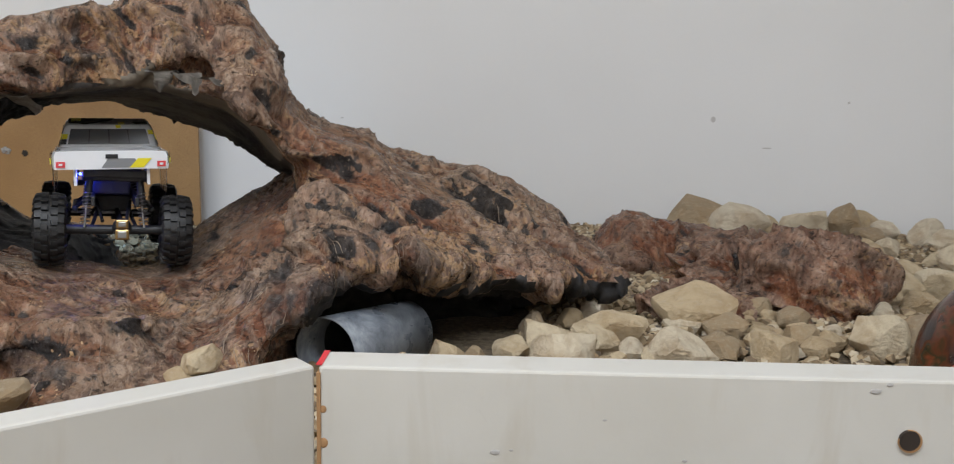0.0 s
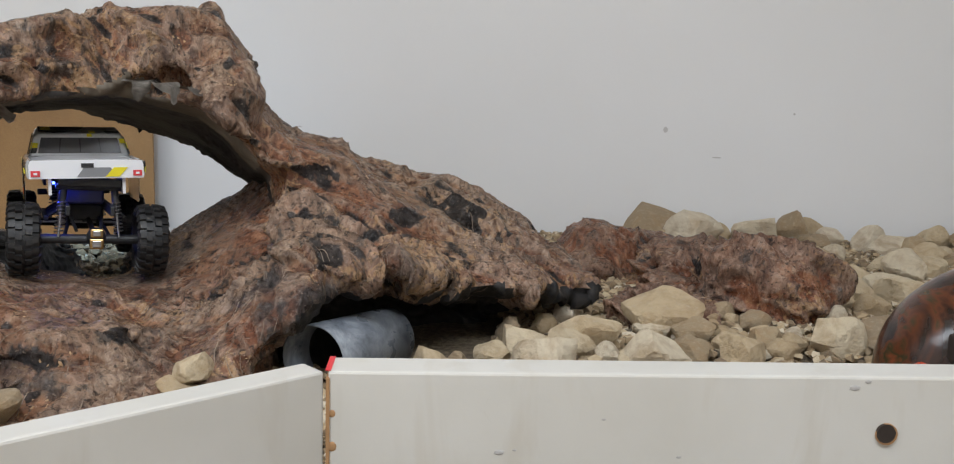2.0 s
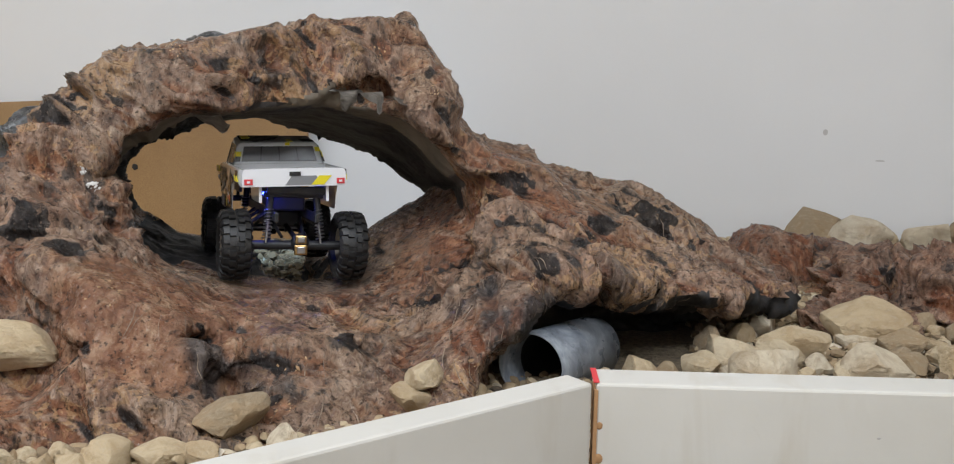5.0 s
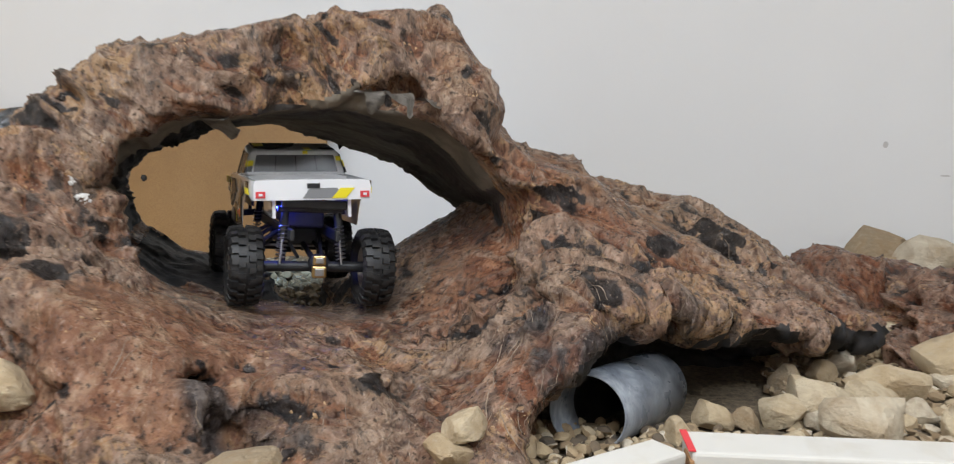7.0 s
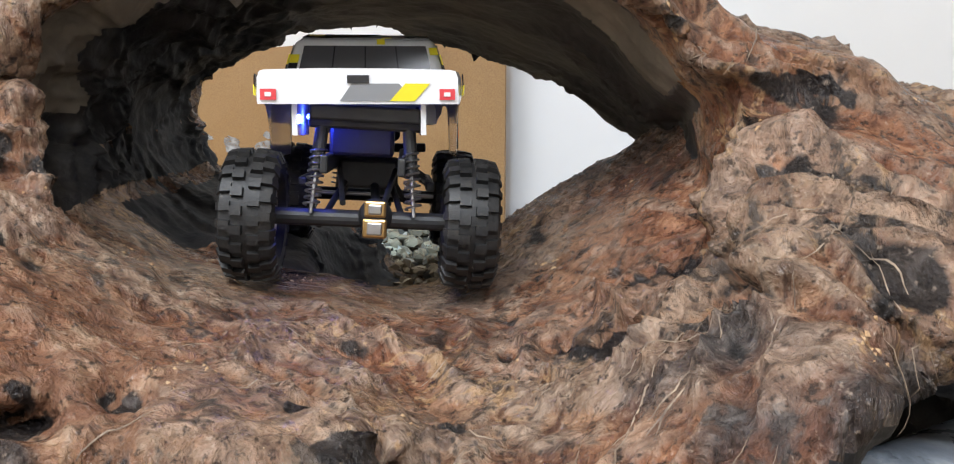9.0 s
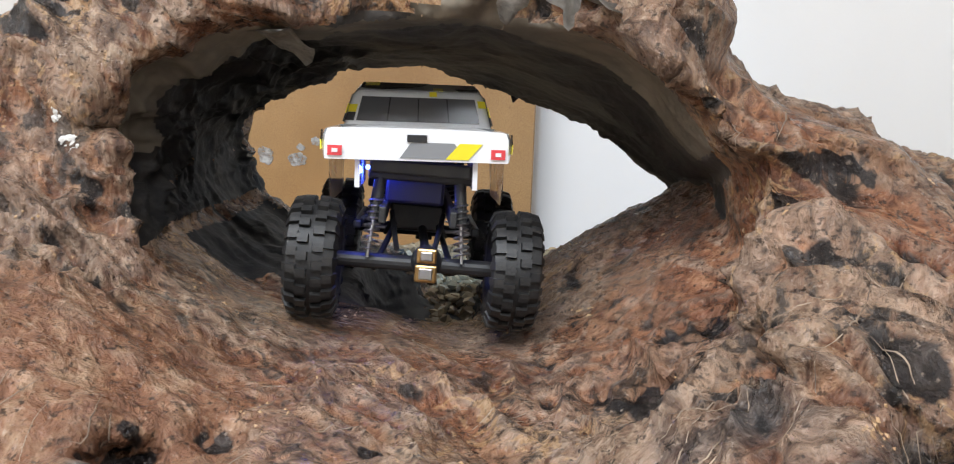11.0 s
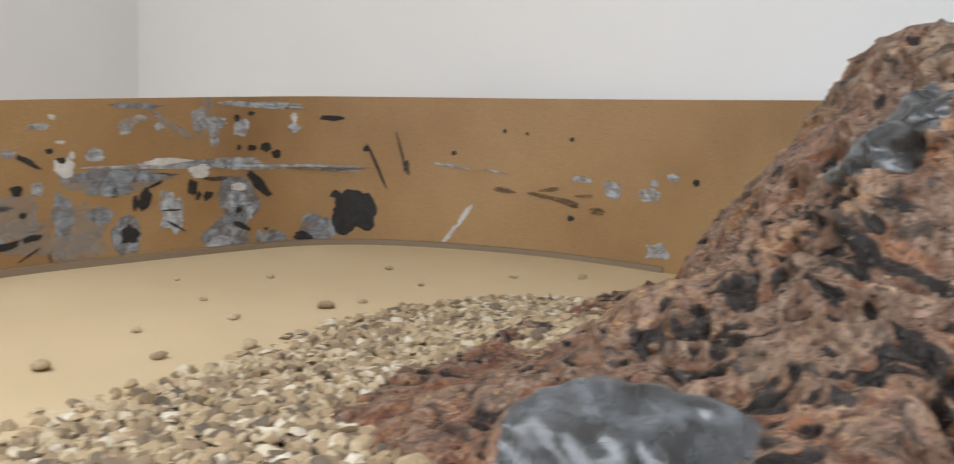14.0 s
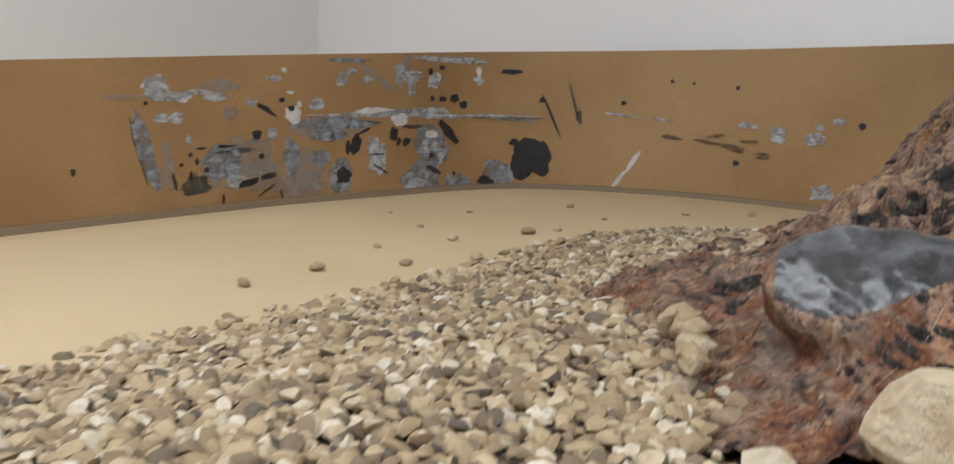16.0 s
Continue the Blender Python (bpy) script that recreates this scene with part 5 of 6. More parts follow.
# the pipe's inner shade is coloured black, and its far end closed
for a, b in zip(rings, rings[1:] + rings[:1]):
    for k in range(48):
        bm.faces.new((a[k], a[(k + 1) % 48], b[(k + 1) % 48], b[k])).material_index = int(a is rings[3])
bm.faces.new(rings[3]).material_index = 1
bmesh.ops.recalc_face_normals(bm, faces=bm.faces)
drain_pipe = tagged(part("drain_pipe", bm, PIPE, smooth=True), "grey plastic drain pipe, inner shade coloured black, stuck under the rock ledge", "pipe")
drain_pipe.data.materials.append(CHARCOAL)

# ---- round painted toy among the rocks ----
toy = tagged(new("painted_dome"), "dark red and blue glossy painted dome", "toy")
toy.matrix_basis = pose(0.655, 0.31, 0.085)
bm = bmesh.new()
bmesh.ops.create_uvsphere(bm, u_segments=40, v_segments=24, radius=1, matrix=Matrix.LocRotScale((0, 0, 0.03), None, (0.15, 0.1, 0.125)))
part("shell", bm, DOME, toy, smooth=True)
bm = bmesh.new()
bmesh.ops.create_uvsphere(bm, u_segments=40, v_segments=12, radius=1, matrix=Matrix.LocRotScale((0.03, -0.03, 0.0), None, (0.15, 0.1, 0.055)))
part("skirt", bm, DOME_BLUE, toy, "glossy blue lower band", smooth=True)
for x, y, z, r in ((-0.125, -0.055, 0.045, 0.011), (-0.06, -0.112, 0.012, 0.010)):
    bm = bmesh.new()
    d = Vector((x * 0.6, y * 1.6, z * 0.4)).normalized()
    m = Matrix.Translation((x, y, z)) @ d.to_track_quat("Z", "Y").to_matrix().to_4x4()
    bmesh.ops.create_cone(bm, cap_ends=True, segments=24, radius1=r, radius2=r * 0.8, depth=0.008, matrix=m)
    part("eye_disc", bm, DOME_RED, toy, "round orange-red disc")
for x in (-0.095, -0.062):
    bm = bmesh.new()
    box(bm, x - 0.011, x + 0.011, -0.094, -0.06, 0.06, 0.088, 0.004)
    part("slot", bm, HOLE, toy, "black wedge-shaped slot")

# ---- marks on the white wall ----
for x, z, w, h, tone in ((0.405, 0.318, 0.010, 0.013, WALL_SPOT), (0.52, 0.26, 0.02, 0.003, WALL_SPOT), (-0.42, 0.3, 0.008, 0.003, WALL_SPOT), (-0.5, 0.25, 0.005, 0.008, WALL_SPOT), (0.68, 0.36, 0.005, 0.005, WALL_SPOT), (-0.3, 0.22, 0.004, 0.004, WALL_SPOT)):
    bm = bmesh.new()
    bmesh.ops.create_circle(bm, cap_ends=True, segments=14, radius=0.5, matrix=Matrix.LocRotScale((x, 1.4245, z), Euler((radians(90), 0, 0)), (w, h, 1)))
    tagged(part("wall_mark", bm, tone), "small grey scuff on the white wall", "scuff", group="wall scuffs")

# ---- radio-controlled pickup truck, driving through the tunnel ----
LEXAN = material("white_lexan", (0.78, 0.79, 0.81), 0.18)
LEXAN.node_tree.nodes["Principled BSDF"].inputs["Coat Weight"].default_value = 0.6
DECAL_BLACK = material("decal_black", (0.015, 0.015, 0.017), 0.25)
DECAL_GREY = material("decal_grey", (0.22, 0.225, 0.235), 0.28)
DECAL_YELLOW = material("decal_yellow", (0.78, 0.66, 0.02), 0.3)
DECAL_ORANGE = material("decal_orange", (0.75, 0.19, 0.05), 0.35)
DECAL_RED = material("decal_red", (0.65, 0.05, 0.06), 0.3)
TINT = material("tinted_window", (0.075, 0.075, 0.08), 0.22)
RUBBER = material("tyre_rubber", rough=0.5)
k = Nodes(RUBBER)
k.set(color=k.ramp(k.noise(70, 5, 0.6), (0.35, (0.009, 0.009, 0.009)), (0.7, (0.03, 0.028, 0.027))), normal=k.bump(k.noise(400, 3), 0.25, 0.002))
CHROME = material("rim_metal", (0.62, 0.58, 0.52), 0.28, 1.0)
BRONZE = material("bronze_cover", (0.50, 0.33, 0.14), 0.3, 1.0)
NYLON = material("black_nylon", rough=0.5)
k = Nodes(NYLON)
k.set(color=k.ramp(k.noise(60, 4), (0.3, (0.012, 0.012, 0.013)), (0.7, (0.03, 0.03, 0.031))))
STEEL = material("screw_steel", (0.45, 0.45, 0.46), 0.35, 1.0)
BLUE_PACK = material("blue_wrap", (0.004, 0.005, 0.03), 0.45)
WIRE_RED = material("wire_red", (0.45, 0.02, 0.02), 0.5)
LENS = material("lamp_lens", (0.9, 0.95, 1.0), 0.2)
LENS.node_tree.nodes["Principled BSDF"].inputs["Emission Color"].default_value = (0.55, 0.78, 1.0, 1)
LENS.node_tree.nodes["Principled BSDF"].inputs["Emission Strength"].default_value = 14

truck = tagged(new("toy_truck"), "white radio-controlled pickup truck with black and yellow graphics", "toy truck")
truck.matrix_basis = pose(-0.472, 0.535, 0.190, 3.0, 2.5, 121.5) @ Matrix.Scale(0.87, 4)


def tube(bm, p, q, r, segments=10, r2=None):
    p, q = Vector(p), Vector(q)
    d = q - p
    m = Matrix.Translation((p + q) / 2) @ d.to_track_quat("Z", "Y").to_matrix().to_4x4()
    bmesh.ops.create_cone(bm, cap_ends=True, segments=segments, radius1=r, radius2=r if r2 is None else r2, depth=d.length, matrix=m)


def rod(name, p, q, r, mat, parent, label="", segments=10):
    bm = bmesh.new()
    tube(bm, p, q, r, segments)
    return part(name, bm, mat, parent, label, smooth=False)


def spun(bm, profile, segments, axis_y=True):
    """A ring swept round the y axis from a closed profile of (y, r)."""
    rings = [[bm.verts.new((r * math.cos(a), y, r * math.sin(a))) for y, r in profile] for a in [2 * math.pi * n / segments for n in range(segments)]]
    for n in range(segments):
        a, b = rings[n], rings[(n + 1) % segments]
        for m in range(len(profile)):
            bm.faces.new((a[m], a[(m + 1) % len(profile)], b[(m + 1) % len(profile)], b[m]))
    bmesh.ops.recalc_face_normals(bm, faces=bm.faces)


def make_wheel(x, y, z, side, tilt):
    """Tyre with its lugs; rim, hub and bolts are pieces of it. side: +1 left, -1 right."""
    bm = bmesh.new()
    w = 0.021
    rows = [(w * 0.7, 0.028), (w * 0.95, 0.034), (w, 0.0405), (w * 0.9, 0.0455), (w * 0.5, 0.0475), (w * 0.07, 0.048), (-w * 0.07, 0.048), (-w * 0.5, 0.0475), (-w * 0.9, 0.0455), (-w, 0.0405), (-w * 0.95, 0.034), (-w * 0.7, 0.028)]
    count = 88
    spun(bm, rows, count)
    bm.faces.ensure_lookup_table()
    table = [bm.faces[n * len(rows) : (n + 1) * len(rows)] for n in range(count)]
    lugs = []
    for n in range(0, count, 4):
        lugs.append([table[(n + d) % count][m] for d in (0, 1) for m in (2, 3)] + [table[(n + d) % count][4] for d in (1, 2)])
        lugs.append([table[(n + 2 + d) % count][m] for d in (0, 1) for m in (7, 8)] + [table[(n + 2 + d) % count][6] for d in (1, 2)])
    for lug in lugs:
        made = bmesh.ops.extrude_face_region(bm, geom=lug)["geom"]
        bmesh.ops.delete(bm, geom=lug, context="FACES_ONLY")
        raised = [v for v in made if isinstance(v, bmesh.types.BMVert)]
        centre = sum((v.co for v in raised), Vector()) / len(raised)
        for v in raised:
            r = math.hypot(v.co.x, v.co.z)
            f = (r + 0.0045) / r if r > 0.043 else (r + 0.001) / r
            v.co = Vector((v.co.x * f, v.co.y * (1.0 if r > 0.043 else 1.09), v.co.z * f)).lerp(centre, 0.06)
    bmesh.ops.recalc_face_normals(bm, faces=bm.faces)
    tyre = part("tyre", bm, RUBBER, truck, "black rubber tyre with chunky tread lugs")
    tyre.matrix_basis = pose(x, y, z, tilt)
    bm = bmesh.new()
    o = side * 0.004
    spun(bm, [(o - 0.018, 0.0262), (o + 0.0, 0.0255), (o + 0.011, 0.0262), (o + 0.0125, 0.0292), (o - 0.0145, 0.0292), (o - 0.018, 0.028)] if side > 0 else [(o + 0.018, 0.0262), (o, 0.0255), (o - 0.011, 0.0262), (o - 0.0125, 0.0292), (o + 0.0145, 0.0292), (o + 0.018, 0.028)], 40)
    rim = part("rim", bm, CHROME, tyre, "silver beadlock rim", smooth=False)
    for n in range(6):
        bm = bmesh.new()
        m = Matrix.Rotation(2 * math.pi * n / 6, 4, "Y") @ Matrix.Translation((0.0165, side * 0.008, 0))
        made = bmesh.ops.create_cube(bm, size=1, matrix=m @ Matrix.Diagonal((0.020, 0.006, 0.0095, 1)))
        bmesh.ops.bevel(bm, geom=bm.edges[:], offset=0.0015, segments=1, affect="EDGES")
        part("spoke", bm, CHROME, tyre)
    bm = bmesh.new()
    tube(bm, (0, side * 0.002, 0), (0, side * 0.0125, 0), 0.0095, 20, 0.008)
    part("hub", bm, CHROME, tyre)
    bm = bmesh.new()
    tube(bm, (0, side * 0.0125, 0), (0, side * 0.017, 0), 0.004, 6)
    part("wheel_nut", bm, STEEL, tyre)
    bm = bmesh.new()
    for n in range(16):
        a = 2 * math.pi * n / 16
        p = Vector((0.0277 * math.cos(a), side * 0.0155, 0.0277 * math.sin(a)))
        tube(bm, p, p + Vector((0, side * 0.0022, 0)), 0.0014, 6)
    tagged(part("rim_screw", bm, STEEL, tyre), kind="stuff")


WB, TRACK = 0.131, 0.084
for x in (-WB, WB):
    for side in (1, -1):
        make_wheel(x, side * TRACK, 0.0, side, 0)

# shell: cross-sections along the length; half width, low edge, shoulder and crown
BODY_ROLL = Matrix.Rotation(radians(-3.0), 4, "X")


def low_edge(x):
    h = 0.046
    for c, r, top in ((WB, 0.064, 0.094), (-WB, 0.062, 0.094)):
        d = abs(x - c)
        if d < r:
            h = max(h, 0.046 + (top - 0.046) * min(1.0, (1 - (d / r) ** 3)))
    if x < -WB:
        h = max(h, 0.089)
    if x > WB + 0.02:
        h = max(h, 0.062)
    return h


def shoulder(x):
    return float(np.interp(x, [-0.168, -0.04, 0.0, 0.07, 0.11, 0.16, 0.178], [0.114, 0.116, 0.117, 0.117, 0.113, 0.107, 0.098]))


def half_width(x):
    return float(np.interp(x, [-0.168, -0.15, 0.0, 0.1, 0.165, 0.178], [0.064, 0.067, 0.068, 0.068, 0.065, 0.060]))


stations = [-0.168, -0.165, -0.16] + [-0.155 + 0.005 * n for n in range(66)] + [0.1745, 0.178]
bm = bmesh.new()
sections = []
for x in stations:
    w, lo, hi = half_width(x), low_edge(x), shoulder(x)
    lo = min(lo, hi - 0.014)
    if x < -0.042 and x > -0.16:  # the bed
        half = [(w, lo), (w * 1.005, lo + 0.004), (w, hi - 0.006), (w * 0.975, hi - 0.001), (w * 0.93, hi), (w * 0.88, hi - 0.002), (w * 0.85, 0.094), (0.0, 0.094)]
    else:
        crown = 0.004 if x > 0 else 0.001
        half = [(w, lo), (w * 1.005, lo + 0.004), (w, hi - 0.006), (w * 0.975, hi - 0.001), (w * 0.93, hi), (w * 0.7, hi + crown * 0.5), (w * 0.4, hi + crown), (0.0, hi + crown)]
    ring = [bm.verts.new((x, y, z)) for y, z in half] + [bm.verts.new((x, -y, z)) for y, z in half[-2::-1]]
    sections.append(ring)
for a, b in zip(sections, sections[1:]):
    for n in range(len(a) - 1):
        bm.faces.new((a[n], b[n], b[n + 1], a[n + 1]))
bm.faces.new(sections[0])
bm.faces.new(sections[-1][::-1])
bmesh.ops.recalc_face_normals(bm, faces=bm.faces)
body = part("body", bm, LEXAN, truck, "glossy white pickup body shell", smooth=True)
body.data.set_sharp_from_angle(angle=radians(35))
body.matrix_basis = BODY_ROLL @ Matrix.Diagonal((1, 1.15, 1, 1))


def body_part(name, bm, mat, label="", smooth=False):
    return part(name, bm, mat, body, label, smooth)


# cab
bm = bmesh.new()
base = [(0.080, 0.062), (-0.034, 0.062), (-0.034, -0.062), (0.080, -0.062)]
roof4 = [(0.046, 0.053), (-0.024, 0.053), (-0.024, -0.053), (0.046, -0.053)]
lo = [bm.verts.new((x, y, 0.113)) for x, y in base]
hi = [bm.verts.new((x, y, 0.159 if x > 0 else 0.149)) for x, y in roof4]
for n in range(4):
    bm.faces.new((lo[n], lo[(n + 1) % 4], hi[(n + 1) % 4], hi[n]))
bm.faces.new(hi)
bm.faces.new(lo[::-1])
bmesh.ops.recalc_face_normals(bm, faces=bm.faces)
bmesh.ops.bevel(bm, geom=bm.edges[:], offset=0.006, segments=3, affect="EDGES", profile=0.5)
body_part("cab", bm, LEXAN, "white cab", True).data.set_sharp_from_angle(angle=radians(40))


def patch(name, mat, corners, lift, label="", thick=0.0007):
    """A flat sheet through the corners, raised a little along lift."""
    bm = bmesh.new()
    up = Vector(lift).normalized()
    lo = [bm.verts.new(Vector(c)) for c in corners]
    hi = [bm.verts.new(Vector(c) + up * thick) for c in corners]
    n = len(corners)
    bm.faces.new(hi)
    bm.faces.new(lo[::-1])
    for k in range(n):
        bm.faces.new((lo[k], lo[(k + 1) % n], hi[(k + 1) % n], hi[k]))
    bmesh.ops.recalc_face_normals(bm, faces=bm.faces)
    return body_part(name, bm, mat, label)


def cab_side(x, t, side):
    """A place on the cab's side: x along, t from base to roof."""
    return (x, side * (0.0622 - 0.009 * t), 0.113 + t * (0.0395 + 0.10 * x))


for side in (1, -1):
    out = (0, side, 0.2)
    patch("side_window", TINT, [cab_side(0.062, 0.10, side), cab_side(0.014, 0.10, side), cab_side(0.014, 0.84, side), cab_side(0.040, 0.84, side)], out, "grey tinted side window")
    patch("quarter_window", TINT, [cab_side(0.006, 0.14, side), cab_side(-0.022, 0.14, side), cab_side(-0.020, 0.84, side), cab_side(0.006, 0.84, side)], out, "small rear side window")
    patch("window_bar", DECAL_BLACK, [cab_side(0.046, 0.10, side), cab_side(0.0445, 0.10, side), cab_side(0.034, 0.84, side), cab_side(0.0355, 0.84, side)], out, thick=0.0014)
    s = side * 0.0686

    def flank(name, mat, *xz, lift=0.0007):
        patch(name, mat, [(x, s if x > -0.15 else side * 0.0676, z) for x, z in xz], (0, side, 0), thick=lift)

    for n in range(3):
        x = 0.062 - 0.019 * n
        flank("door_stripe", DECAL_BLACK, (x, 0.110), (x - 0.012, 0.110), (x - 0.019, 0.086), (x - 0.006, 0.086))
    flank("door_stripe", DECAL_BLACK, (0.004, 0.110), (-0.001, 0.110), (-0.008, 0.096), (-0.017, 0.096), (-0.018, 0.092), (-0.003, 0.092))
    flank("flank_graphic", DECAL_BLACK, (-0.075, 0.112), (-0.078, 0.100), (-0.066, 0.078), (-0.066, 0.054), (0.0, 0.048), (0.016, 0.050), (0.018, 0.070), (0.002, 0.078), (-0.024, 0.074))
    flank("flank_graphic", DECAL_BLACK, (0.085, 0.104), (0.070, 0.088), (0.066, 0.072), (0.079, 0.076), (0.092, 0.092))
    flank("flank_graphic", DECAL_BLACK, (-0.088, 0.104), (-0.104, 0.096), (-0.092, 0.090), (-0.082, 0.090))
    for n in range(3):
        x = 0.058 - 0.012 * n
        flank("sill_bar", LEXAN if n % 2 else DECAL_GREY, (x, 0.064), (x - 0.007, 0.067), (x - 0.003, 0.049), (x + 0.003, 0.049), lift=0.0012)
    patch("word_bar", DECAL_GREY, [(0.070, s, 0.068), (0.018, s, 0.082), (0.018, s, 0.089), (0.070, s, 0.075)], (0, side, 0), "grey bar in place of lettering", 0.0010)
    flank("yellow_mark", DECAL_YELLOW, (-0.010, 0.052), (-0.004, 0.051), (-0.016, 0.068), (-0.022, 0.067), lift=0.0012)
    bm = bmesh.new()
    tube(bm, (-0.036, s, 0.066), (-0.036, s + side * 0.0013, 0.066), 0.0095, 18)
    body_part("round_sticker", bm, LEXAN, "round white sticker")
    patch("sticker_bar", DECAL_ORANGE, [(-0.028, s + side * 0.0013, 0.063), (-0.044, s + side * 0.0013, 0.063), (-0.044, s + side * 0.0013, 0.069), (-0.028, s + side * 0.0013, 0.069)], (0, side, 0), thick=0.0004)
    bm = bmesh.new()
    tube(bm, (-0.052, s, 0.066), (-0.052, s + side * 0.0014, 0.066), 0.006, 16)
    body_part("round_sticker", bm, DECAL_ORANGE, "small orange sticker")
    for n in range(4):
        x = 0.137 - 0.0125 * n
        flank("yellow_mark", DECAL_YELLOW, (x, 0.100), (x - 0.0075, 0.100), (x - 0.0105, 0.110), (x - 0.003, 0.110))
    for n in range(3):
        x = -0.122 - 0.012 * n
        flank("yellow_mark", DECAL_YELLOW, (x, 0.096), (x - 0.007, 0.096), (x - 0.002, 0.104), (x + 0.005, 0.104))
    flank("flank_graphic", DECAL_BLACK, (-0.128, 0.112), (-0.150, 0.112), (-0.146, 0.100), (-0.135, 0.104))
    patch("tail_lamp", DECAL_RED, [(-0.1685, side * 0.062, 0.092), (-0.1685, side * 0.052, 0.092), (-0.1685, side * 0.052, 0.100), (-0.1685, side * 0.062, 0.100)], (-1, 0, 0), "red tail lamp", 0.0015)
    patch("lamp_frame", LEXAN, [(-0.170, side * 0.059, 0.0945), (-0.170, side * 0.055, 0.0945), (-0.170, side * 0.055, 0.0975), (-0.170, side * 0.059, 0.0975)], (-1, 0, 0), thick=0.0008)
    patch("head_lamp", TINT, [(0.1782, side * 0.058, 0.074), (0.1782, side * 0.040, 0.074), (0.1782, side * 0.040, 0.089), (0.1782, side * 0.058, 0.089)], (1, 0, 0), "square head lamp", 0.0015)
    patch("cab_corner", DECAL_YELLOW, [cab_side(-0.024, 0.38, side), cab_side(-0.0305, 0.38, side), cab_side(-0.029, 0.62, side), cab_side(-0.023, 0.62, side)], (-0.3, side, 0.2), thick=0.0012)
    patch("cab_corner", DECAL_BLACK, [cab_side(-0.024, 0.16, side), cab_side(-0.0318, 0.16, side), cab_side(-0.0305, 0.37, side), cab_side(-0.024, 0.37, side)], (-0.3, side, 0.2), thick=0.0012)


def cab_back(y, t):
    return (-0.0343 + 0.010 * t, y * (1 - 0.13 * t), 0.113 + 0.036 * t)


def cab_front(y, t):
    return (0.0803 - 0.034 * t, y * (1 - 0.13 * t), 0.113 + 0.046 * t)


patch("rear_window", TINT, [cab_back(0.052, 0.2), cab_back(-0.052, 0.2), cab_back(-0.052, 0.84), cab_back(0.052, 0.84)], (-1, 0, 0.2), "grey tinted rear window")
for y in (-0.026, 0.0, 0.026):
    patch("window_bar", DECAL_BLACK, [cab_back(y - 0.0006, 0.2), cab_back(y + 0.0006, 0.2), cab_back(y + 0.0006, 0.84), cab_back(y - 0.0006, 0.84)], (-1, 0, 0.2), thick=0.0013)
patch("corner_graphic", DECAL_YELLOW, [cab_back(0.061, 0.42), cab_back(0.054, 0.42), cab_back(0.054, 0.62), cab_back(0.061, 0.62)], (-1, 0, 0.2), thick=0.0011)
patch("corner_graphic", DECAL_YELLOW, [cab_back(-0.061, 0.62), cab_back(-0.054, 0.62), cab_back(-0.054, 0.8), cab_back(-0.061, 0.8)], (-1, 0, 0.2), thick=0.0011)
patch("corner_graphic", DECAL_BLACK, [cab_back(0.061, 0.2), cab_back(0.054, 0.2), cab_back(0.054, 0.41), cab_back(0.061, 0.41)], (-1, 0, 0.2), thick=0.0011)
patch("windshield", TINT, [cab_front(0.054, 0.12), cab_front(-0.054, 0.12), cab_front(-0.054, 0.88), cab_front(0.054, 0.88)], (1, 0, 0.6), "dark tinted windshield")
def roof_z(x):
    return 0.149 + (x + 0.024) * 0.1429


patch("roof_panel", DECAL_GREY, [(0.042, 0.049, roof_z(0.042) + 0.0001), (-0.021, 0.049, roof_z(-0.021) + 0.0001), (-0.021, -0.049, roof_z(-0.021) + 0.0001), (0.042, -0.049, roof_z(0.042) + 0.0001)], (0, 0, 1), "grey roof panel")
patch("roof_graphic", DECAL_BLACK, [(0.042, 0.049, roof_z(0.042) + 0.0009), (-0.008, 0.049, roof_z(-0.008) + 0.0009), (-0.02, 0.03, roof_z(-0.02) + 0.0009), (0.01, 0.0, roof_z(0.01) + 0.0009), (0.042, -0.01, roof_z(0.042) + 0.0009)], (0, 0, 1), thick=0.0004)
patch("roof_graphic", DECAL_YELLOW, [(0.0, -0.012, roof_z(0.0) + 0.0009), (-0.021, -0.012, roof_z(-0.021) + 0.0009), (-0.021, -0.020, roof_z(-0.021) + 0.0009), (0.0, -0.020, roof_z(0.0) + 0.0009)], (0, 0, 1), thick=0.0005)
patch("roof_graphic", DECAL_BLACK, [(-0.002, -0.030, roof_z(-0.002) + 0.0009), (-0.021, -0.034, roof_z(-0.021) + 0.0009), (-0.021, -0.049, roof_z(-0.021) + 0.0009), (-0.002, -0.049, roof_z(-0.002) + 0.0009)], (0, 0, 1), thick=0.0005)
patch("roof_graphic", DECAL_YELLOW, [cab_back(-0.010, 0.88), cab_back(-0.017, 0.88), cab_back(-0.017, 1.0), cab_back(-0.010, 1.0)], (-1, 0, 0.2), thick=0.0012)
for n in range(3):
    patch("roof_graphic", DECAL_YELLOW, [(0.034 - 0.010 * n, 0.046, roof_z(0.034 - 0.010 * n) + 0.0010), (0.029 - 0.010 * n, 0.046, roof_z(0.029 - 0.010 * n) + 0.0010), (0.034 - 0.010 * n, 0.034, roof_z(0.034 - 0.010 * n) + 0.0010), (0.039 - 0.010 * n, 0.034, roof_z(0.039 - 0.010 * n) + 0.0010)], (0, 0, 1), thick=0.0005)
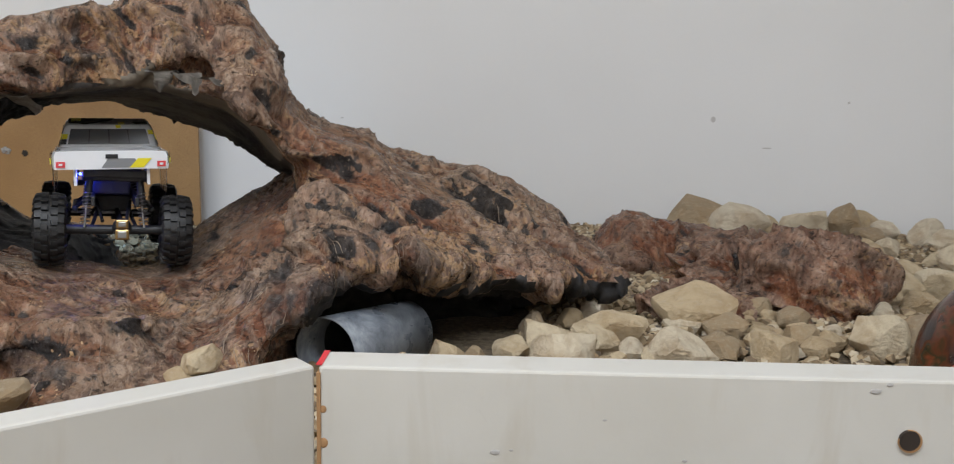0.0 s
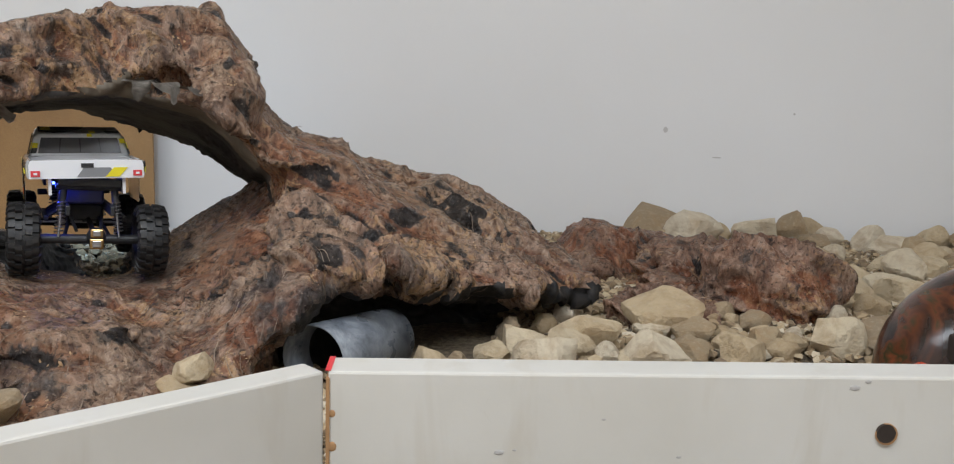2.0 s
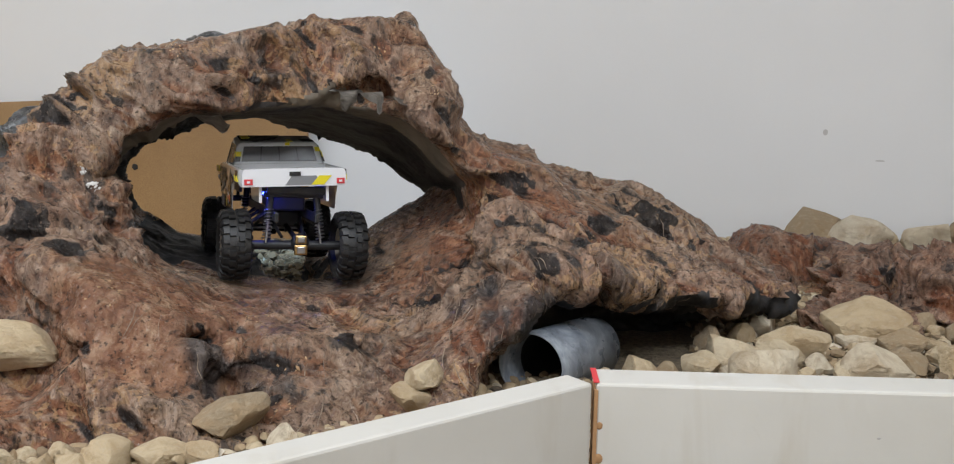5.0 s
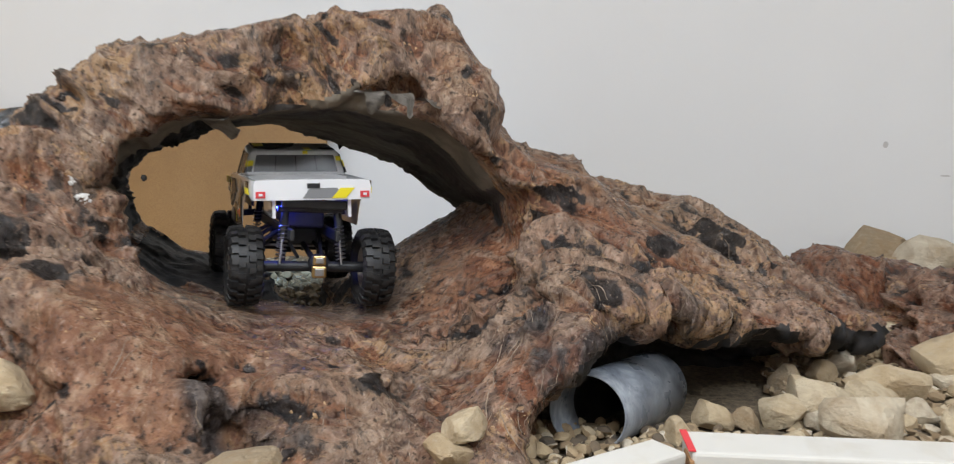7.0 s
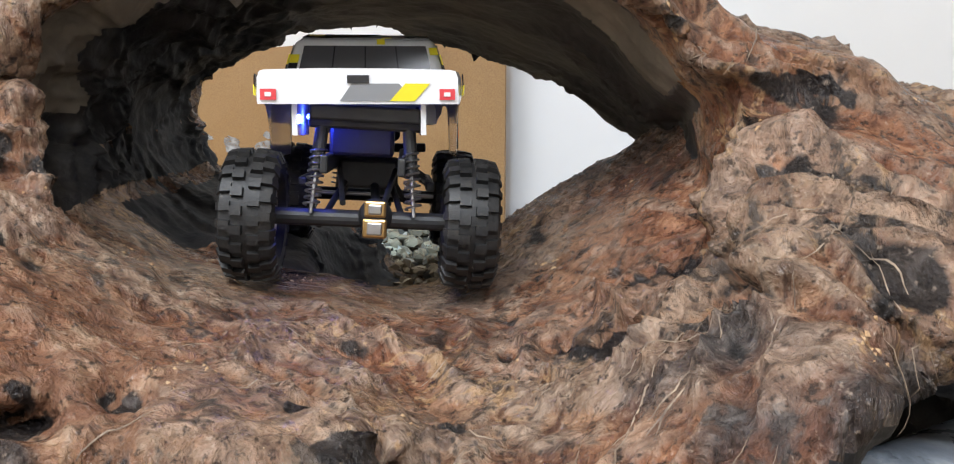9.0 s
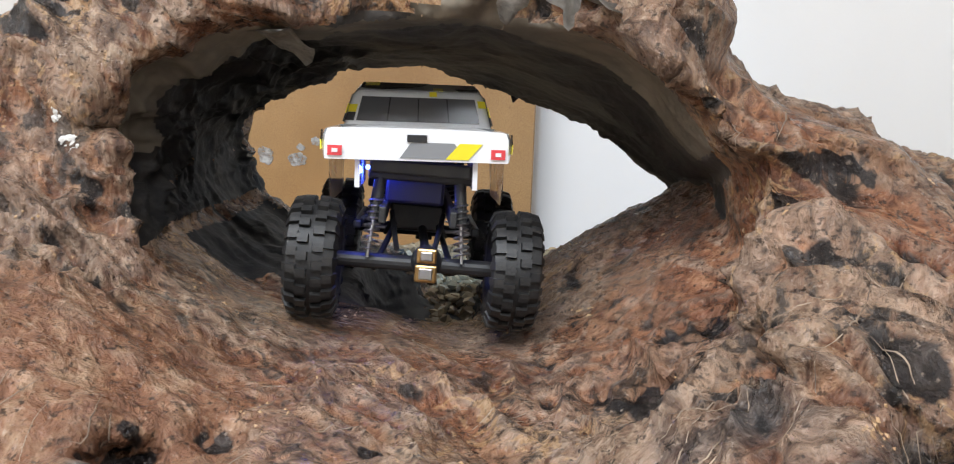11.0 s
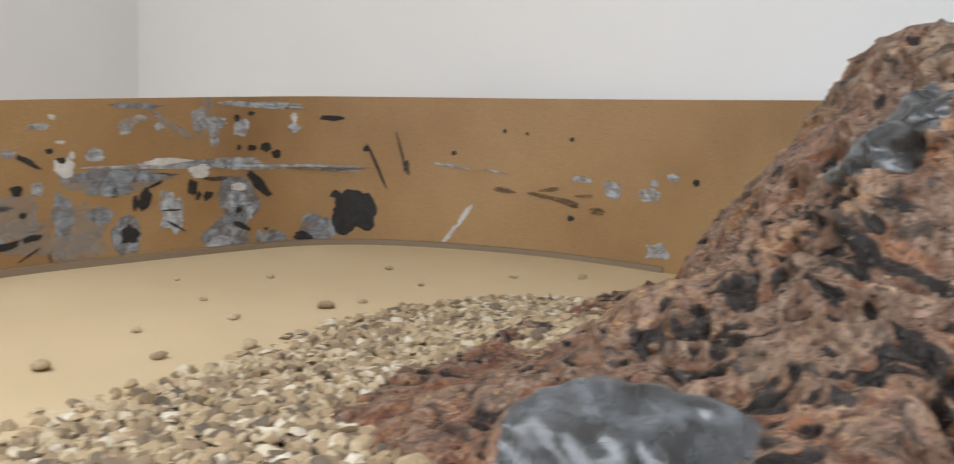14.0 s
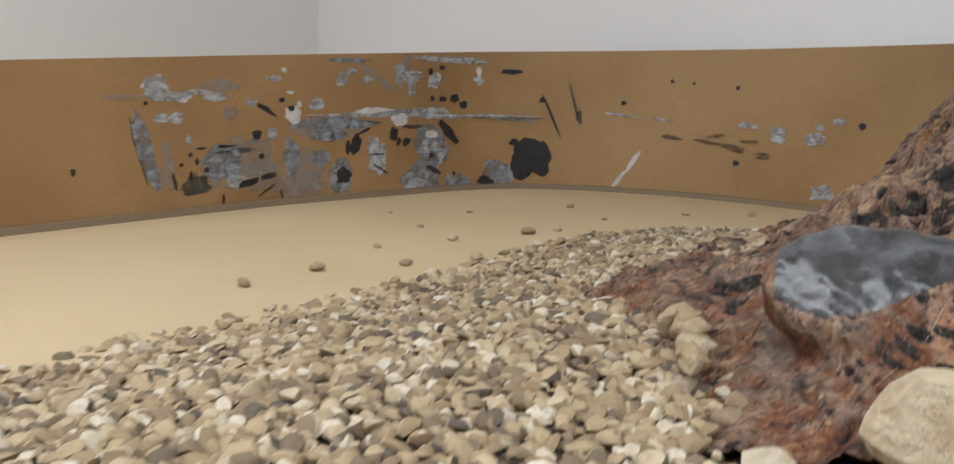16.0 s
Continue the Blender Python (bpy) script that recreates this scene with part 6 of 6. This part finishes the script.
patch("hood_graphic", DECAL_GREY, [(0.166, 0.022, 0.1085), (0.092, 0.040, 0.1185), (0.092, 0.012, 0.1215), (0.15, 0.006, 0.1145)], (0.1, 0, 1), "grey hood stripe")
patch("hood_graphic", DECAL_BLACK, [(0.160, -0.022, 0.1095), (0.1, -0.042, 0.1180), (0.092, -0.012, 0.1215), (0.15, -0.006, 0.1145)], (0.1, 0, 1))
# tailgate
patch("tailgate_graphic", DECAL_GREY, [(-0.1682, 0.012, 0.091), (-0.1682, -0.036, 0.091), (-0.1682, -0.026, 0.104), (-0.1682, 0.004, 0.104)], (-1, 0, 0))
patch("tailgate_graphic", DECAL_YELLOW, [(-0.1682, -0.020, 0.091), (-0.1682, -0.036, 0.091), (-0.1682, -0.046, 0.104), (-0.1682, -0.030, 0.104)], (-1, 0, 0), thick=0.0010)
patch("tailgate_handle", DECAL_BLACK, [(-0.1682, 0.007, 0.104), (-0.1682, -0.007, 0.104), (-0.1682, -0.007, 0.110), (-0.1682, 0.007, 0.110)], (-1, 0, 0), "small dark tailgate handle", 0.0016)
# bed
patch("bed_liner", DECAL_BLACK, [(-0.046, 0.056, 0.0945), (-0.157, 0.056, 0.0945), (-0.157, -0.056, 0.0945), (-0.046, -0.056, 0.0945)], (0, 0, 1), "black bed floor")
patch("bed_panel", DECAL_GREY, [(-0.06, 0.05, 0.0953), (-0.15, 0.05, 0.0953), (-0.15, 0.0, 0.0953), (-0.06, 0.012, 0.0953)], (0, 0, 1))
bm = bmesh.new()
box(bm, -0.150, -0.085, -0.045, -0.012, 0.0945, 0.104, 0.004)
body_part("bed_hump", bm, DECAL_BLACK, "raised black hump in the bed")
for x, y in ((-0.148, 0.035), (-0.09, -0.03)):
    rod("body_post", (x, y, 0.094), (x, y, 0.110), 0.0022, NYLON, body)
for y in (0.026, -0.026):
    bm = bmesh.new()
    tube(bm, (0.118, y, 0.112), (0.118, y, 0.126), 0.0024, 10)
    body_part("body_post", bm, NYLON)
    bm = bmesh.new()
    bmesh.ops.create_circle(bm, segments=16, radius=0.005, matrix=pose(0.118, y, 0.128, 90))
    wire = [v.co.copy() for v in bm.verts]
    bm.free()
    bm = bmesh.new()
    for n in range(16):
        tube(bm, wire[n], wire[(n + 1) % 16], 0.0008, 6)
    body_part("body_clip", bm, NYLON, "black wire body clip")
# grille and bumper
patch("grille", NYLON, [(0.1782, 0.038, 0.073), (0.1782, -0.038, 0.073), (0.1782, -0.038, 0.090), (0.1782, 0.038, 0.090)], (1, 0, 0), "black slatted grille", 0.001)
for n in range(5):
    patch("grille_slat", DECAL_GREY, [(0.1792, 0.037, 0.0745 + 0.0034 * n), (0.1792, -0.037, 0.0745 + 0.0034 * n), (0.1792, -0.037, 0.0755 + 0.0034 * n), (0.1792, 0.037, 0.0755 + 0.0034 * n)], (1, 0, 0), thick=0.0012)
bm = bmesh.new()
box(bm, 0.176, 0.188, -0.05, 0.05, 0.044, 0.054, 0.002)
bumper = body_part("front_bumper", bm, NYLON, "black front bumper")
bm = bmesh.new()
hoop = [Vector((0.186, -0.035, 0.052)), Vector((0.202, -0.032, 0.078)), Vector((0.204, -0.022, 0.082)), Vector((0.204, 0.022, 0.082)), Vector((0.202, 0.032, 0.078)), Vector((0.186, 0.035, 0.052))]
for a, b in zip(hoop, hoop[1:]):
    tube(bm, a, b, 0.0026, 10)
body_part("bull_bar", bm, NYLON, "black bent bull bar")
for y in (0.017, -0.017):
    rod("lamp_housing", (0.184, y, 0.064), (0.194, y, 0.064), 0.0085, NYLON, body, segments=20)
    rod("lamp_lens", (0.1942, y, 0.064), (0.1955, y, 0.064), 0.0075, LENS, body, "bright blue-white lit lamp", 20)
# inner wings
for side in (1, -1):
    for x in (WB, -WB):
        bm = bmesh.new()
        box(bm, x - 0.058 if x > 0 else x - 0.028, x + 0.045 if x > 0 else x + 0.058, min(side * 0.040, side * 0.0435), max(side * 0.040, side * 0.0435), 0.066, 0.092)
        body_part("inner_wing", bm, NYLON if x > 0 else LEXAN)

# chassis, axles, suspension
for side in (1, -1):
    bm = bmesh.new()
    box(bm, -0.165, 0.165, min(side * 0.026, side * 0.032), max(side * 0.026, side * 0.032), 0.036, 0.050, 0.0015)
    part("chassis_rail", bm, NYLON, truck, "black chassis rail")
    bm = bmesh.new()
    box(bm, -0.075, 0.065, min(side * 0.050, side * 0.0575), max(side * 0.050, side * 0.0575), 0.020, 0.028, 0.002)
    part("rock_slider", bm, NYLON, truck)
    for x in (-0.055, 0.0, 0.045):
        rod("slider_arm", (x, side * 0.030, 0.040), (x, side * 0.053, 0.025), 0.003, NYLON, truck)
bm = bmesh.new()
box(bm, -0.04, 0.05, -0.026, 0.026, 0.018, 0.044, 0.003)
part("skid_plate", bm, NYLON, truck, "black skid plate and gearbox")
bm = bmesh.new()
box(bm, -0.105, -0.05, -0.022, 0.030, 0.048, 0.076, 0.003)
part("battery_pack", bm, BLUE_PACK, truck, "blue-wrapped battery pack")
# added dark panel in place of the deep shade behind the tailgate
bm = bmesh.new()
box(bm, -0.154, -0.148, -0.042, 0.042, 0.076, 0.088, 0.002)
part("rear_panel", bm, NYLON, truck, "added black panel for the deep shade under the tailgate")
bm = bmesh.new()
box(bm, 0.02, 0.075, -0.018, 0.018, 0.044, 0.078, 0.004)
part("motor", bm, NYLON, truck)
for n, (y, z) in enumerate(((0.012, 0.079), (0.018, 0.077), (0.006, 0.080))):
    bm = bmesh.new()
    trail = [Vector((-0.118 + 0.02 * m, y + 0.006 * math.sin(m * 1.3 + n), z + 0.004 * math.sin(m * 0.9 + 2 * n))) for m in range(7)]
    for a, b in zip(trail, trail[1:]):
        tube(bm, a, b, 0.0016, 6)
    part("wire", bm, WIRE_RED if n < 2 else NYLON, truck)
for x, cover in ((-WB, True), (WB, False)):
    bm = bmesh.new()
    tube(bm, (x, -0.078, 0), (x, 0.078, 0), 0.0068, 14)
    axle = part("axle_tube", bm, NYLON, truck, "black axle housing", smooth=False)
    f = -1 if cover else 1
    bm = bmesh.new()
    bmesh.ops.create_uvsphere(bm, u_segments=18, v_segments=12, radius=0.0135, matrix=Matrix.LocRotScale((x + f * 0.004, -0.010, 0.003), None, (1.0, 1.0, 1.05)))
    part("differential", bm, NYLON, axle, smooth=True)
    bm = bmesh.new()
    for z0, z1, w in ((0.003, 0.016, 0.0085), (-0.013, 0.002, 0.0095)):
        box(bm, x + f * 0.0155 - 0.003, x + f * 0.0155 + 0.003, -0.010 - w, -0.010 + w, z0, z1, 0.0018)
    part("differential_cover", bm, BRONZE if cover else NYLON, axle, "bronze-coloured differential cover" if cover else "black differential cover")
    for z0, z1, w in ((0.003, 0.016, 0.0085), (-0.013, 0.002, 0.0095)):
        bm = bmesh.new()
        box(bm, x + f * 0.018 - 0.002, x + f * 0.018 + 0.002, -0.010 - w * 0.62, -0.010 + w * 0.62, z0 + 0.0025, z1 - 0.0025, 0.0012)
        part("cover_plate", bm, STEEL, axle, "small grey metal plate")
    for side in (1, -1):
        rod("link", (x, side * 0.034, -0.006), (x - math.copysign(0.095, x), side * 0.020, 0.024), 0.0027, NYLON, truck)
        rod("link", (x, side * 0.016, 0.012), (x - math.copysign(0.075, x), side * 0.024, 0.036), 0.0024, NYLON, truck)
        lo, hi = Vector((x - math.copysign(0.010, x) * -1, side * 0.040, 0.004)), Vector((x, side * 0.033, 0.078))
        d = (hi - lo).normalized()
        bm = bmesh.new()
        tube(bm, lo + d * 0.032, hi, 0.0052, 14)
        shock = part("shock_absorber", bm, NYLON, truck, "black coil-over shock absorber")
        rod("shock_shaft", lo, lo + d * 0.034, 0.0016, STEEL, shock)
        bm = bmesh.new()
        side_a = d.orthogonal().normalized()
        side_b = d.cross(side_a)
        coil = [lo + d * (0.006 + 0.046 * n / 90) + (side_a * math.cos(n * 0.628) + side_b * math.sin(n * 0.628)) * 0.0062 for n in range(91)]
        for a, b in zip(coil, coil[1:]):
            tube(bm, a, b, 0.0009, 5)
        part("spring", bm, STEEL, shock, "grey steel coil spring")
    rod("drive_shaft", (x - math.copysign(0.014, x), -0.010, 0.004), (0.0, -0.004, 0.028), 0.004, NYLON, truck)
    bm = bmesh.new()
    box(bm, x - 0.006, x + 0.006, -0.044, 0.044, 0.070, 0.078, 0.002)
    part("shock_tower", bm, NYLON, truck)
rod("tie_rod", (WB - 0.02, -0.07, 0.002), (WB - 0.02, 0.07, 0.002), 0.0022, STEEL, truck)

# the truck's lit front lamps
for y in (0.017, -0.017):
    beam = bpy.data.lights.new("head_beam", "SPOT")
    beam.energy, beam.color, beam.spot_size, beam.spot_blend, beam.shadow_soft_size = 1.4, (0.42, 0.68, 1.0), radians(120), 0.6, 0.006
    ob = new("head_beam", beam)
    ob.matrix_basis = truck.matrix_basis @ BODY_ROLL @ look((0.1985, y, 0.064), (0.6, y * 2, 0.04))


# the blue indicator lamp under the bed
BLUE_LED = material("blue_led", (0.1, 0.15, 0.9), 0.3)
BLUE_LED.node_tree.nodes["Principled BSDF"].inputs["Emission Color"].default_value = (0.05, 0.1, 1.0, 1)
BLUE_LED.node_tree.nodes["Principled BSDF"].inputs["Emission Strength"].default_value = 12
for x, y, z in ((-0.112, 0.046, 0.078), (-0.108, 0.040, 0.074)):
    bm = bmesh.new()
    bmesh.ops.create_icosphere(bm, subdivisions=2, radius=0.0022, matrix=pose(x, y, z))
    part("indicator_lamp", bm, BLUE_LED, truck, "small lit blue indicator lamp", smooth=True)
glow = bpy.data.lights.new("indicator_glow", "POINT")
glow.energy, glow.color, glow.shadow_soft_size = 0.12, (0.04, 0.08, 1.0), 0.004
new("indicator_glow", glow).matrix_basis = truck.matrix_basis @ pose(-0.120, 0.046, 0.076)

# ---- bring the plan to true size ----
for ob in list(scene.objects):
    if ob.parent is None and ob is not cam:
        ob.matrix_basis = Matrix.Scale(SCALE, 4) @ ob.matrix_basis
